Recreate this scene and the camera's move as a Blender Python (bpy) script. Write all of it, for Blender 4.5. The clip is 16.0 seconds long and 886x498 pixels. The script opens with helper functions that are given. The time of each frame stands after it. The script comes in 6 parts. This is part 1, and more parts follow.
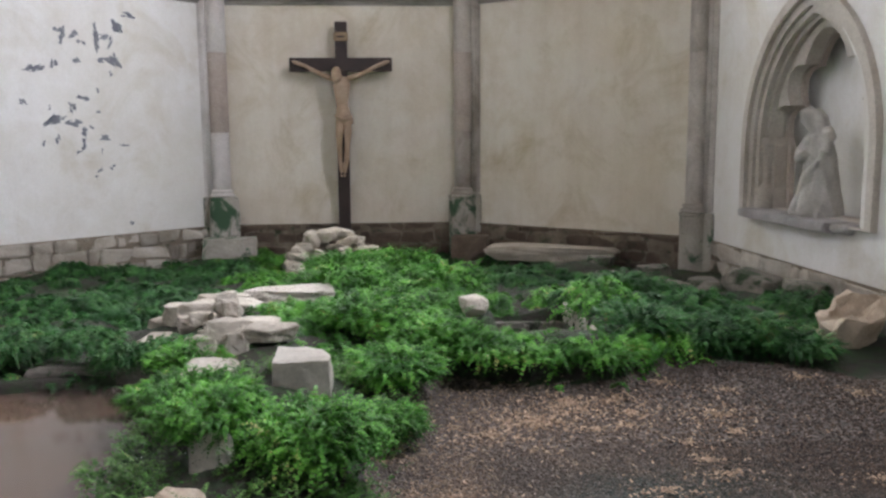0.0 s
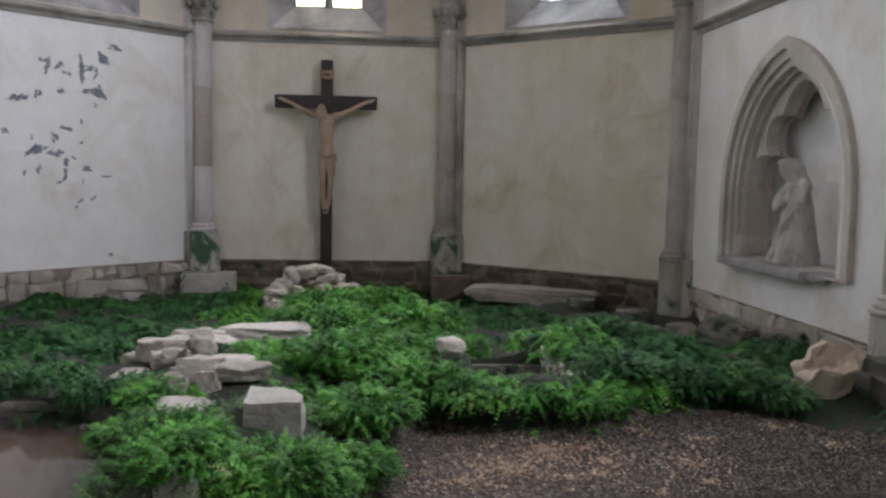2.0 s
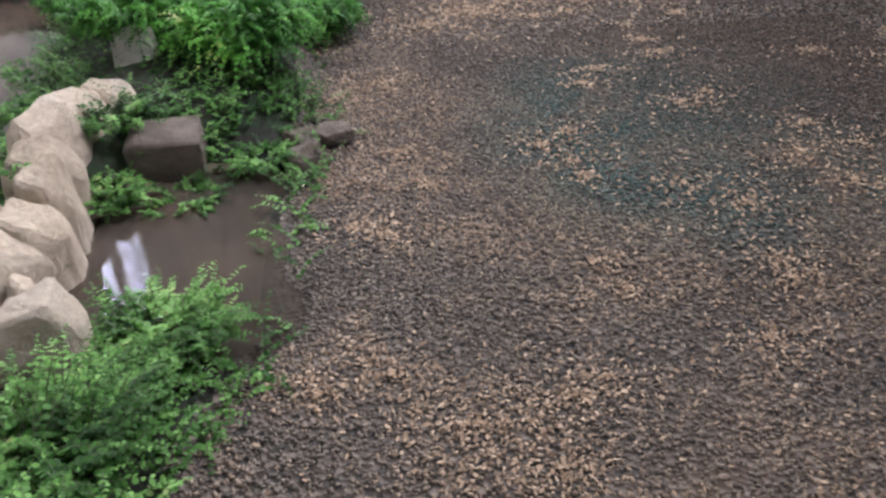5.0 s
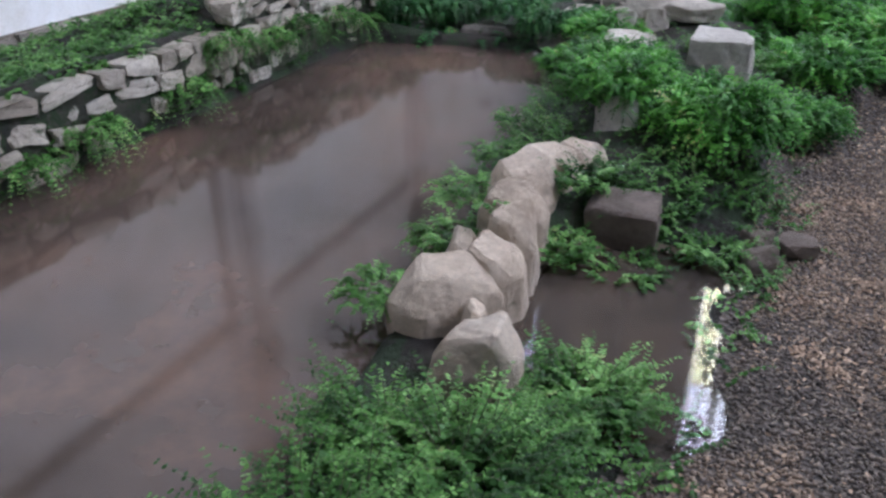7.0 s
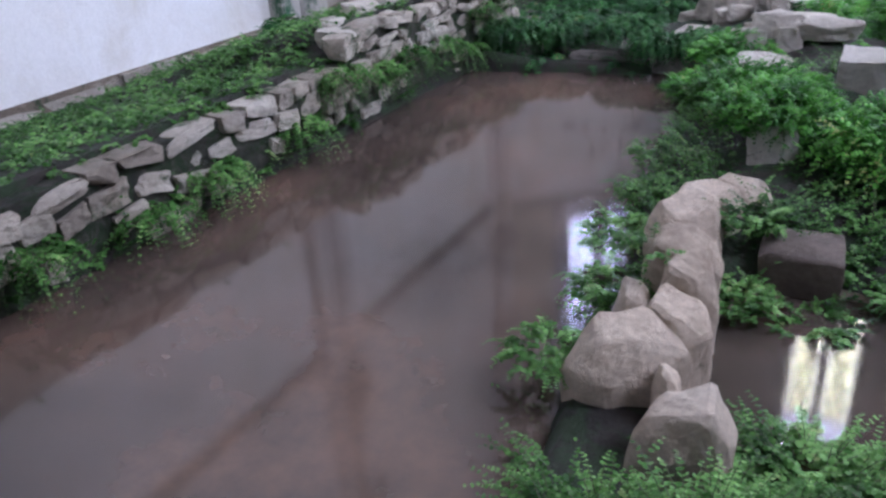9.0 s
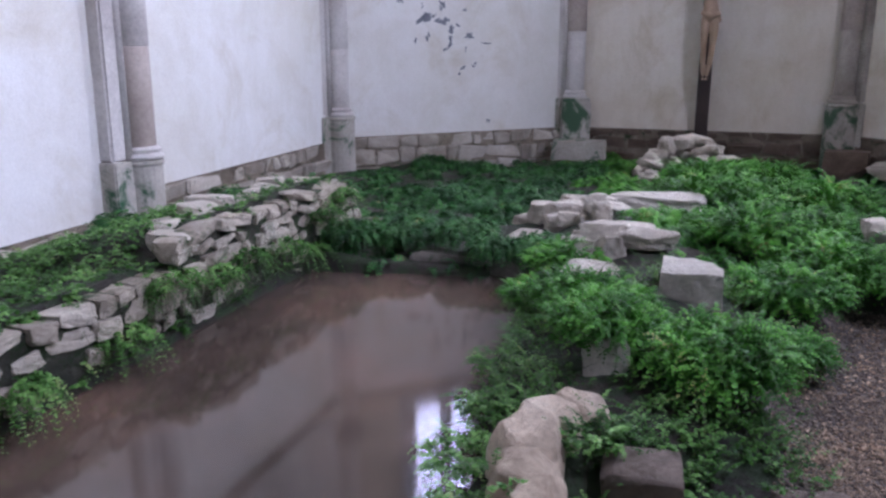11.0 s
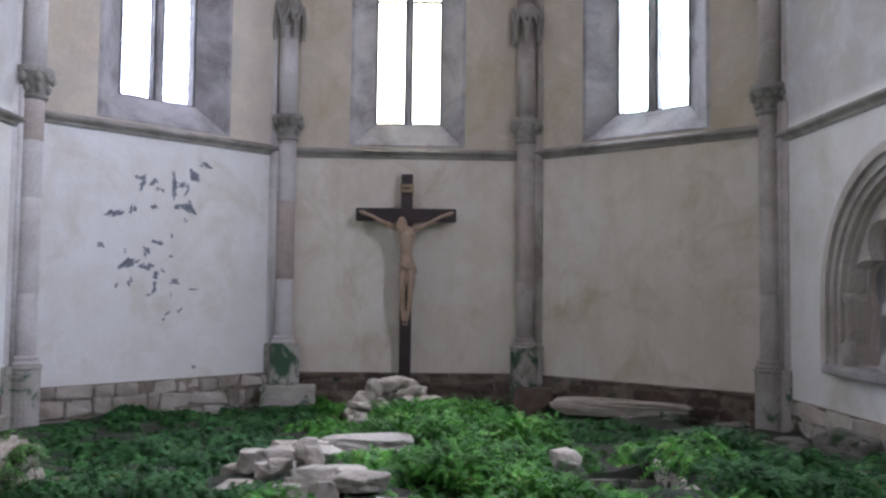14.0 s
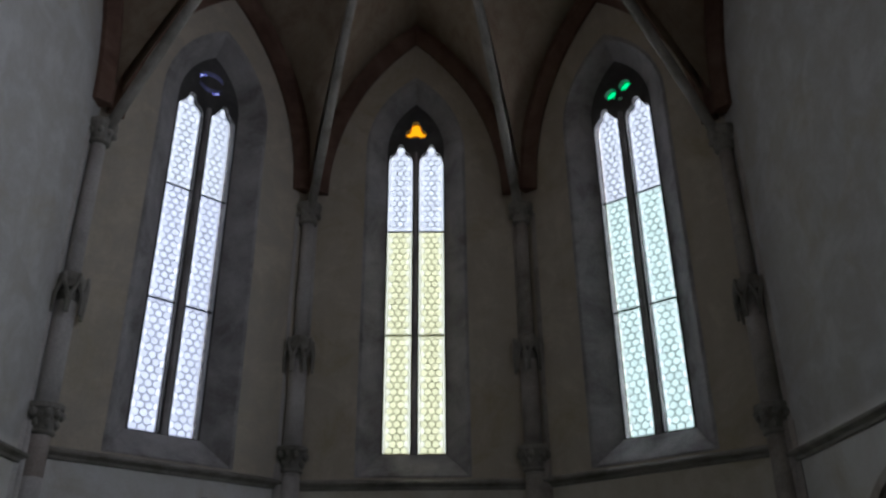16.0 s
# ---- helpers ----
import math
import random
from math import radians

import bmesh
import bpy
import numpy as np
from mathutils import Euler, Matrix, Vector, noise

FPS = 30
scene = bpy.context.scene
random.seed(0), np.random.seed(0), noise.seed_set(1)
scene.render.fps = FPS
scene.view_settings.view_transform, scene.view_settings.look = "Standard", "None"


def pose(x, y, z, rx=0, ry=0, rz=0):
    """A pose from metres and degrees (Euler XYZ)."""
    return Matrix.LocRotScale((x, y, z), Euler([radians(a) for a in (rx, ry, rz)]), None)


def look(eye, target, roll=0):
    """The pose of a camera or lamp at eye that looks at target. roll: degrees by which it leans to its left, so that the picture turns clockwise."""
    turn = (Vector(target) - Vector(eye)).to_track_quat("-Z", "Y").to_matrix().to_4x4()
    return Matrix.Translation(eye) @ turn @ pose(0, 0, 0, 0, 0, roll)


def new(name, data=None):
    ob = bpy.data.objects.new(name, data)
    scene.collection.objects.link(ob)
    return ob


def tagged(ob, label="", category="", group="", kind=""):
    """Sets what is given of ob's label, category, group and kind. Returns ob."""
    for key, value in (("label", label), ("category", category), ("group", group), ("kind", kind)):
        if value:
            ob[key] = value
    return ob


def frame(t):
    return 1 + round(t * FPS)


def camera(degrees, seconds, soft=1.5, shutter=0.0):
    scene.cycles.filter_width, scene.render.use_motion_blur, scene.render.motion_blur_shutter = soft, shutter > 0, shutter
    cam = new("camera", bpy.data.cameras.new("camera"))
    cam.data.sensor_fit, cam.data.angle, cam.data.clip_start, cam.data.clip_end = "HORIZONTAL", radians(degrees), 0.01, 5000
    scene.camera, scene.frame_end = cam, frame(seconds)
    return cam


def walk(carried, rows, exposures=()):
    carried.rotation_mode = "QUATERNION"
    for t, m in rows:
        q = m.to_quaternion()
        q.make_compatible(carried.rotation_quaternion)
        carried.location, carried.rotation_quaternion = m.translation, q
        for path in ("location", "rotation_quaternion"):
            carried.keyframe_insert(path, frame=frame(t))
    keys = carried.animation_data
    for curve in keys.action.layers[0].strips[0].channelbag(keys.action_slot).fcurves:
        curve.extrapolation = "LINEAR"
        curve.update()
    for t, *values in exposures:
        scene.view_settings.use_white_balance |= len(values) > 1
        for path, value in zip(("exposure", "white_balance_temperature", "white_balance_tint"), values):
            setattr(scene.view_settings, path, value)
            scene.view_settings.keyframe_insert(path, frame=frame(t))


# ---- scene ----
cam = camera(56.3, 16.0, 2.6)

PATH = [
    (0, (0.648, -0.975, 1.428), (0.775, 1.003, 1.161), -0.4),
    (0.5, (0.836, -0.962, 1.428), (0.839, 1.034, 1.306), 0.8),
    (1, (0.803, -0.943, 1.4), (0.858, 1.056, 1.391), -0.4),
    (1.5, (0.718, -0.937, 1.453), (0.819, 1.059, 1.39), -0.3),
    (2, (0.678, -0.969, 1.454), (0.846, 1.016, 1.277), 1.1),
    (2.5, (0.666, -0.972, 1.446), (0.891, 0.98, 1.073), 0.5),
    (3, (0.754, -0.992, 1.364), (1.007, 0.909, 0.797), 0.7),
    (3.2, (0.757, -0.983, 1.377), (1.013, 0.88, 0.696), 0.8),
    (5.3, (0.832, -1.014, 1.27), (0.92, 0.652, 0.166), -3.9),
    (5.5, (0.819, -0.996, 1.283), (0.814, 0.686, 0.199), -3.5),
    (6, (0.754, -0.99, 1.276), (0.478, 0.714, 0.265), -2.7),
    (6.5, (0.7, -0.993, 1.278), (0.144, 0.673, 0.321), -1.7),
    (7, (0.664, -1.005, 1.292), (-0.091, 0.596, 0.361), -0.5),
    (7.5, (0.611, -1.013, 1.295), (-0.305, 0.516, 0.388), -0.9),
    (8, (0.497, -1.014, 1.277), (-0.449, 0.488, 0.356), -2.3),
    (8.2, (0.449, -1.01, 1.266), (-0.504, 0.478, 0.328), -3.9),
    (10.3, (0.25, -0.816, 1.358), (-0.558, 0.92, 0.782), -0.6),
    (10.4, (0.253, -0.813, 1.345), (-0.532, 0.946, 0.807), -1.8),
    (10.5, (0.263, -0.801, 1.353), (-0.51, 0.963, 0.814), -0.5),
    (11, (0.293, -0.794, 1.368), (-0.326, 1.045, 0.884), 0.0),
    (11.5, (0.323, -0.807, 1.397), (-0.071, 1.122, 1.043), 1.3),
    (11.6, (0.309, -0.809, 1.399), (-0.04, 1.133, 1.076), 1.7),
    (12, (0.345, -0.81, 1.417), (0.114, 1.169, 1.242), 2.5),
    (12.5, (0.378, -0.825, 1.448), (0.257, 1.171, 1.412), 2.7),
    (13, (0.412, -0.836, 1.451), (0.371, 1.163, 1.48), 1.4),
    (13.5, (0.338, -0.849, 1.402), (0.366, 1.15, 1.475), 1.0),
    (14, (0.295, -0.856, 1.37), (0.335, 1.141, 1.472), 0.7),
    (14.5, (0.181, -0.863, 1.315), (0.226, 1.124, 1.537), 0.0),
    (15, (0.203, -0.868, 1.319), (0.236, 1.081, 1.764), 0.4),
    (15.5, (0.226, -0.878, 1.285), (0.266, 0.986, 2.01), 0.2),
    (16, (0.311, -0.902, 1.242), (0.332, 0.897, 2.115), -0.5),
]
EXPOSE = [(0, 0.15, 6200, 11), (1.0, -0.15, 6000, 12), (1.6, -0.3, 6000, 12), (2.5, -0.45, 6000, 13), (3, -0.25, 6050, 11), (5.5, 0.5, 5950, 12), (7, 0.0, 5450, 13), (8, -0.1, 5280, 15), (10.4, -0.15, 5400, 23), (12.0, -0.3, 5500, 22), (12.5, -0.35, 5550, 22), (13.5, -0.25, 5600, 18), (14.6, -0.6, 5650, 14), (15.0, -1.0, 5750, 12), (15.5, -2.05, 5720, 10), (16, -3.0, 5850, 8)]
walk(cam, [(t, look(eye, target, roll)) for t, eye, target, roll in PATH], EXPOSE)

# ---------------------------------------------------------------- light
world = bpy.data.worlds.new("overcast_sky")
scene.world = world
world.use_nodes = True
wn = world.node_tree
sky = wn.nodes.new("ShaderNodeTexSky")
sky.sky_type = "NISHITA"
sky.sun_disc = False
sky.sun_elevation, sky.sun_rotation = radians(48), radians(120)
wn.nodes["Background"].inputs[1].default_value = 0.12
wn.links.new(sky.outputs[0], wn.nodes["Background"].inputs[0])

sun_data = bpy.data.lights.new("sun", "SUN")
sun_data.energy, sun_data.angle, sun_data.color = 0.8, radians(15), (1.0, 0.96, 0.9)
sun_ob = new("sun", sun_data)
sun_ob.matrix_world = pose(0, 0, 30, 42, 0, 120)


def window_light(name, m, width, height, power, color):
    """Daylight that stands outside a window's opening and shines in along -z of m."""
    data = bpy.data.lights.new(name, "AREA")
    data.shape, data.size, data.size_y = "RECTANGLE", width, height
    data.energy, data.color = power, color
    ob = new(name, data)
    ob.matrix_world = m
    return ob


# ---------------------------------------------------------------- materials
def nodes_of(name):
    mat = bpy.data.materials.new(name)
    mat.use_nodes = True
    nt = mat.node_tree
    return mat, nt, nt.nodes["Principled BSDF"]


def noise_node(nt, scale, detail=6, rough=0.6, vec=None, dist=0.0):
    n = nt.nodes.new("ShaderNodeTexNoise")
    n.inputs["Scale"].default_value, n.inputs["Detail"].default_value = scale, detail
    n.inputs["Roughness"].default_value, n.inputs["Distortion"].default_value = rough, dist
    if vec is not None:
        nt.links.new(vec, n.inputs["Vector"])
    return n.outputs["Fac"]


def ramp(nt, fac, stops):
    r = nt.nodes.new("ShaderNodeValToRGB")
    while len(r.color_ramp.elements) < len(stops):
        r.color_ramp.elements.new(0.5)
    for e, (p, c) in zip(r.color_ramp.elements, stops):
        e.position = p
        e.color = (*c, 1) if len(c) == 3 else c
    nt.links.new(fac, r.inputs[0])
    return r.outputs["Color"]


def mixed(nt, fac, a, b, kind="MIX"):
    m = nt.nodes.new("ShaderNodeMix")
    m.data_type, m.blend_type = "RGBA", kind
    for sock, val in ((m.inputs["Factor"], fac), (m.inputs["A"], a), (m.inputs["B"], b)):
        if isinstance(val, (int, float)):
            sock.default_value = val
        elif isinstance(val, tuple):
            sock.default_value = (*val, 1)
        else:
            nt.links.new(val, sock)
    return m.outputs["Result"]


def bumped(nt, bsdf, height, strength, distance=0.01):
    b = nt.nodes.new("ShaderNodeBump")
    b.inputs["Strength"].default_value, b.inputs["Distance"].default_value = strength, distance
    nt.links.new(height, b.inputs["Height"])
    nt.links.new(b.outputs[0], bsdf.inputs["Normal"])


def world_place(nt):
    return nt.nodes.new("ShaderNodeNewGeometry").outputs["Position"]


def stone_like(name, dark, mid, light, scale=4.0, rough=0.85, bump=0.5, moss=None, moss_at=0.6, vary=0.0):
    """Mineral surface: broad stains, fine grain, optional moss patches, optional change from piece to piece."""
    mat, nt, bsdf = nodes_of(name)
    pos = world_place(nt)
    broad = noise_node(nt, scale * 0.35, 5, 0.65, pos, 0.4)
    fine = noise_node(nt, scale * 9, 8, 0.7, pos)
    col = ramp(nt, broad, [(0.28, dark), (0.5, mid), (0.72, light)])
    col = mixed(nt, 0.55, col, ramp(nt, fine, [(0.3, (0.55, 0.55, 0.55)), (0.65, (1, 1, 1))]), "MULTIPLY")
    if vary:
        info = nt.nodes.new("ShaderNodeObjectInfo")
        col = mixed(nt, vary, col, ramp(nt, info.outputs["Random"], [(0.0, (0.55, 0.5, 0.46)), (0.5, (0.95, 0.93, 0.9)), (1.0, (1.25, 1.22, 1.18))]), "MULTIPLY")
    if moss:
        m = noise_node(nt, scale * 0.8, 7, 0.7, pos, 0.6)
        col = mixed(nt, ramp(nt, m, [(moss_at - 0.05, (0, 0, 0)), (moss_at + 0.06, (1, 1, 1))]), col, moss)
    nt.links.new(col, bsdf.inputs["Base Color"])
    bsdf.inputs["Roughness"].default_value = rough
    bumped(nt, bsdf, noise_node(nt, scale * 5, 10, 0.75, pos), bump, 0.03)
    return mat


def plaster(name, white, stain, warm, seed, dirt=0.8, seep=(0.42, 0.34, 0.17), upper=None):
    """Old lime plaster: broad warm patches, blotches, faint vertical runs, trowel relief."""
    mat, nt, bsdf = nodes_of(name)
    off = nt.nodes.new("ShaderNodeVectorMath")
    nt.links.new(world_place(nt), off.inputs[0])
    off.inputs[1].default_value = (seed, seed * 2.1, 0)
    pos = off.outputs[0]
    off2 = nt.nodes.new("ShaderNodeVectorMath")
    nt.links.new(pos, off2.inputs[0])
    off2.inputs[1].default_value = (11.0, 4.0, 7.0)
    tall = nt.nodes.new("ShaderNodeVectorMath")
    tall.operation = "MULTIPLY"
    nt.links.new(pos, tall.inputs[0])
    tall.inputs[1].default_value = (1, 1, 0.12)
    a = noise_node(nt, 0.55, 6, 0.62, pos, 0.3)
    b = noise_node(nt, 1.7, 9, 0.72, pos, 0.4)
    c = noise_node(nt, 45, 4, 0.6, pos)
    runs = noise_node(nt, 5.0, 5, 0.6, tall.outputs[0], 0.2)
    col = ramp(nt, a, [(0.35, warm), (0.6, white)])
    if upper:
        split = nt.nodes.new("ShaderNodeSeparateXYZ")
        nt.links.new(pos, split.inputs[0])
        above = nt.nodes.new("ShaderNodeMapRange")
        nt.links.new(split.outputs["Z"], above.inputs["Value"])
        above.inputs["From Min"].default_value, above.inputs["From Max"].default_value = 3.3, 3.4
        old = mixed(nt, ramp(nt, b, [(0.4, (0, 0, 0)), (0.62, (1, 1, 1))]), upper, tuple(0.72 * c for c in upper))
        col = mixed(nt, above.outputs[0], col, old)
    col = mixed(nt, ramp(nt, b, [(0.45, (0, 0, 0)), (0.66, (dirt, dirt, dirt))]), col, stain)
    d = noise_node(nt, 0.8, 8, 0.7, off2.outputs[0], 1.0)
    col = mixed(nt, ramp(nt, d, [(0.52, (0, 0, 0)), (0.7, (0.75 * dirt, 0.75 * dirt, 0.75 * dirt))]), col, seep)
    col = mixed(nt, 0.22 * dirt, col, ramp(nt, runs, [(0.35, (0.72, 0.68, 0.6)), (0.55, (1, 1, 1))]), "MULTIPLY")
    col = mixed(nt, 0.2, col, ramp(nt, c, [(0.35, (0.7, 0.7, 0.7)), (0.6, (1, 1, 1))]), "MULTIPLY")
    nt.links.new(col, bsdf.inputs["Base Color"])
    bsdf.inputs["Roughness"].default_value = 0.9
    bumped(nt, bsdf, noise_node(nt, 6, 10, 0.75, pos), 0.5, 0.025)
    return mat


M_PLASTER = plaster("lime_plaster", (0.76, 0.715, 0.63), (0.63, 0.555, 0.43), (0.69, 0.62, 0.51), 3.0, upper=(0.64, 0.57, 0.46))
# Greyer above the string course, which darkens the upper side walls.
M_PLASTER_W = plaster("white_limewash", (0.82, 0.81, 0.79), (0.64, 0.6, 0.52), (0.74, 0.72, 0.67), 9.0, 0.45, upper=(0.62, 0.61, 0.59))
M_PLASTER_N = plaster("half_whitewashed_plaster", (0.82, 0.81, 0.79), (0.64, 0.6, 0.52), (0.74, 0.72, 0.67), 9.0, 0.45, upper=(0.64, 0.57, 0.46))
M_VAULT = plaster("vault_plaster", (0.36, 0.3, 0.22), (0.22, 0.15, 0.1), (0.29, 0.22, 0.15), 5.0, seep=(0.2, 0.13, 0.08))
M_STONE = stone_like("limestone", (0.3, 0.26, 0.22), (0.5, 0.455, 0.405), (0.66, 0.62, 0.57), 4.0)
# Near black: the frame's silhouette against bright glass is put in the colour.
M_BACKLIT = stone_like("backlit_dark_stone", (0.05, 0.047, 0.045), (0.11, 0.105, 0.1), (0.2, 0.19, 0.18), 4.0)
M_STONE_G = stone_like("grey_dressed_stone", (0.22, 0.2, 0.19), (0.45, 0.43, 0.42), (0.62, 0.6, 0.59), 5.0, bump=0.8)
M_BRICKRIB = stone_like("reddish_brown_rib_stone", (0.1, 0.05, 0.035), (0.2, 0.115, 0.08), (0.28, 0.18, 0.13), 4.0)
M_NICHE = stone_like("pale_niche_stone", (0.42, 0.37, 0.31), (0.6, 0.55, 0.485), (0.7, 0.66, 0.6), 4.0)
M_PALE = stone_like("pale_stone", (0.46, 0.42, 0.39), (0.64, 0.605, 0.57), (0.74, 0.71, 0.68), 4.0)
M_TRIM = stone_like("weathered_string_stone", (0.16, 0.15, 0.12), (0.34, 0.32, 0.28), (0.46, 0.43, 0.38), 5.0)
M_PINK = stone_like("rose_stone", (0.38, 0.31, 0.27), (0.49, 0.42, 0.365), (0.58, 0.52, 0.47), 3.0)
M_PEDESTAL = stone_like("pedestal_stone", (0.3, 0.27, 0.22), (0.45, 0.42, 0.36), (0.56, 0.53, 0.47), 4.0, moss=(0.03, 0.1, 0.045), moss_at=0.57)
M_PEDESTAL_M = stone_like("green_stained_pedestal_stone", (0.34, 0.3, 0.25), (0.5, 0.46, 0.4), (0.6, 0.57, 0.51), 4.5, moss=(0.05, 0.105, 0.055), moss_at=0.5)
M_RUBBLE = stone_like("rubble_stone", (0.34, 0.29, 0.225), (0.6, 0.55, 0.46), (0.76, 0.715, 0.63), 6.0, bump=0.9, moss=(0.07, 0.11, 0.03), moss_at=0.68, vary=0.35)
M_PLINTH = stone_like("plinth_stone", (0.26, 0.22, 0.17), (0.5, 0.455, 0.385), (0.68, 0.64, 0.57), 5.0, bump=0.8, moss=(0.06, 0.09, 0.04), moss_at=0.7, vary=0.6)
M_ROCK = stone_like("tan_sandstone", (0.33, 0.25, 0.175), (0.64, 0.53, 0.4), (0.78, 0.69, 0.56), 7.0, bump=0.8, moss=(0.08, 0.11, 0.04), moss_at=0.72, vary=0.3)
M_BLOCK = stone_like("pale_dressed_block", (0.42, 0.38, 0.31), (0.66, 0.61, 0.52), (0.78, 0.73, 0.65), 6.0, bump=1.2, moss=(0.08, 0.11, 0.04), moss_at=0.74)
M_WALLSTONE = stone_like("mossy_wall_stone", (0.24, 0.2, 0.15), (0.46, 0.41, 0.33), (0.64, 0.6, 0.51), 7.0, bump=0.9, moss=(0.04, 0.07, 0.02), moss_at=0.6, vary=0.7)
M_WETBLOCK = stone_like("damp_brown_stone", (0.08, 0.06, 0.045), (0.2, 0.155, 0.12), (0.4, 0.33, 0.265), 8.0, bump=1.0, moss=(0.05, 0.07, 0.03), moss_at=0.7)
M_DARKROCK = stone_like("mossy_dark_stone", (0.08, 0.07, 0.06), (0.2, 0.18, 0.15), (0.36, 0.32, 0.27), 6.0, bump=0.9, moss=(0.03, 0.06, 0.02), moss_at=0.55)
M_MORTAR = stone_like("mossy_mortar", (0.03, 0.035, 0.02), (0.085, 0.085, 0.05), (0.2, 0.18, 0.13), 14.0, bump=1.6, moss=(0.035, 0.07, 0.015), moss_at=0.52)
M_PLINTH_D = stone_like("dark_brown_plinth_stone", (0.06, 0.042, 0.03), (0.15, 0.11, 0.08), (0.27, 0.21, 0.155), 5.0, bump=0.8, moss=(0.04, 0.06, 0.03), moss_at=0.65, vary=0.5)
M_EARTHMORTAR = stone_like("earthy_mortar", (0.12, 0.09, 0.065), (0.25, 0.205, 0.15), (0.38, 0.33, 0.26), 8.0, bump=0.9, moss=(0.04, 0.06, 0.025), moss_at=0.6)
M_CHIP = stone_like("grey_render_patch", (0.14, 0.15, 0.18), (0.22, 0.23, 0.26), (0.3, 0.31, 0.33), 8.0)
M_WOODD = stone_like("dark_stained_wood", (0.02, 0.012, 0.01), (0.035, 0.02, 0.016), (0.05, 0.03, 0.024), 8.0, rough=0.55, bump=0.2)
M_FIGURE = stone_like("painted_carved_wood", (0.28, 0.18, 0.11), (0.44, 0.32, 0.22), (0.54, 0.43, 0.32), 5.0, rough=0.6, bump=0.15)
M_PLAQUE = stone_like("tan_plaque_wood", (0.25, 0.17, 0.09), (0.33, 0.23, 0.13), (0.4, 0.3, 0.18), 9.0, rough=0.6, bump=0.2)
M_STATUE = stone_like("weathered_statue_stone", (0.36, 0.345, 0.32), (0.62, 0.595, 0.555), (0.74, 0.715, 0.675), 7.0, bump=0.6)
M_LEAD = stone_like("lead_came", (0.03, 0.03, 0.03), (0.05, 0.05, 0.05), (0.07, 0.07, 0.07), 9.0, rough=0.5, bump=0.1)


def glass_mat(name, tint):
    """Old cathedral glass: lets most light pass, tinted, with a soft scatter and a thin gloss."""
    mat, nt, bsdf = nodes_of(name)
    out = nt.nodes["Material Output"]
    clear = nt.nodes.new("ShaderNodeBsdfTransparent")
    gloss = nt.nodes.new("ShaderNodeBsdfGlossy")
    mix = nt.nodes.new("ShaderNodeMixShader")
    pos = world_place(nt)
    lump = noise_node(nt, 30, 3, 0.5, pos)
    info = nt.nodes.new("ShaderNodeObjectInfo")
    tone = ramp(nt, info.outputs["Random"], [(0.0, tuple(0.93 * c for c in tint)), (1.0, tint)])
    nt.links.new(mixed(nt, 0.15, tone, ramp(nt, lump, [(0.3, (0.7, 0.7, 0.7)), (0.7, (1, 1, 1))]), "MULTIPLY"), clear.inputs[0])
    gloss.inputs[1].default_value = 0.15
    mix.inputs[0].default_value = 0.04
    nt.links.new(clear.outputs[0], mix.inputs[1])
    nt.links.new(gloss.outputs[0], mix.inputs[2])
    nt.links.new(mix.outputs[0], out.inputs[0])
    return mat


G_PALE = glass_mat("pale_cathedral_glass", (0.92, 0.925, 0.95))
G_COOL = glass_mat("bluish_cathedral_glass", (0.915, 0.92, 0.96))
G_AQUA = glass_mat("greenish_cathedral_glass", (0.9, 0.945, 0.925))
G_CREAM = glass_mat("cream_cathedral_glass", (0.97, 0.96, 0.85))
G_BLUE = glass_mat("blue_glass", (0.62, 0.64, 1.0))
G_AMBER = glass_mat("amber_glass", (0.95, 0.6, 0.02))
G_GREEN = glass_mat("green_glass", (0.08, 0.85, 0.45))

# ---------------------------------------------------------------- building helpers


def mesh_of(bm, name, mat, smooth=False):
    me = bpy.data.meshes.new(name)
    bmesh.ops.recalc_face_normals(bm, faces=bm.faces)
    bm.to_mesh(me)
    bm.free()
    if mat:
        me.materials.append(mat)
    if smooth:
        me.shade_smooth()
    return me


def part(name, bm, material, parent=None, label="", smooth=False, m=None):
    ob = new(name, mesh_of(bm, name, material, smooth))
    if parent is not None:
        ob.parent = parent
    if m is not None:
        ob.matrix_basis = m
    return tagged(ob, label)


def empty(name, m, label, category, group="", kind=""):
    ob = new(name)
    ob.empty_display_size = 0.1
    ob.matrix_basis = m
    return tagged(ob, label, category, group, kind)


def box(bm, lo, hi, bevel=0.0):
    b2 = bmesh.new()
    bmesh.ops.create_cube(b2, size=1.0)
    for v in b2.verts:
        v.co = Vector([(l + h) / 2 + c * (h - l) for l, h, c in zip(lo, hi, v.co)])
    if bevel:
        bmesh.ops.bevel(b2, geom=b2.edges[:], offset=bevel, segments=2, affect="EDGES")
    merge(bm, b2)


def merge(bm, other):
    me = bpy.data.meshes.new("tmp")
    other.to_mesh(me)
    other.free()
    bm.from_mesh(me)
    bpy.data.meshes.remove(me)


def rings(bm, sections, close_ends=True):
    """Skin a list of closed rings, each a list of points of one length."""
    made = [[bm.verts.new(p) for p in ring] for ring in sections]
    n = len(made[0])
    for a, b in zip(made, made[1:]):
        for i in range(n):
            bm.faces.new((a[i], a[(i + 1) % n], b[(i + 1) % n], b[i]))
    if close_ends:
        bm.faces.new(made[0][::-1])
        bm.faces.new(made[-1])


def turned(bm, profile, n=24, cx=0.0, cy=0.0, squash=1.0):
    """A round body from (radius, height) pairs."""
    rings(bm, [[(cx + r * math.cos(2 * math.pi * i / n), cy + squash * r * math.sin(2 * math.pi * i / n), z) for i in range(n)] for r, z in profile])


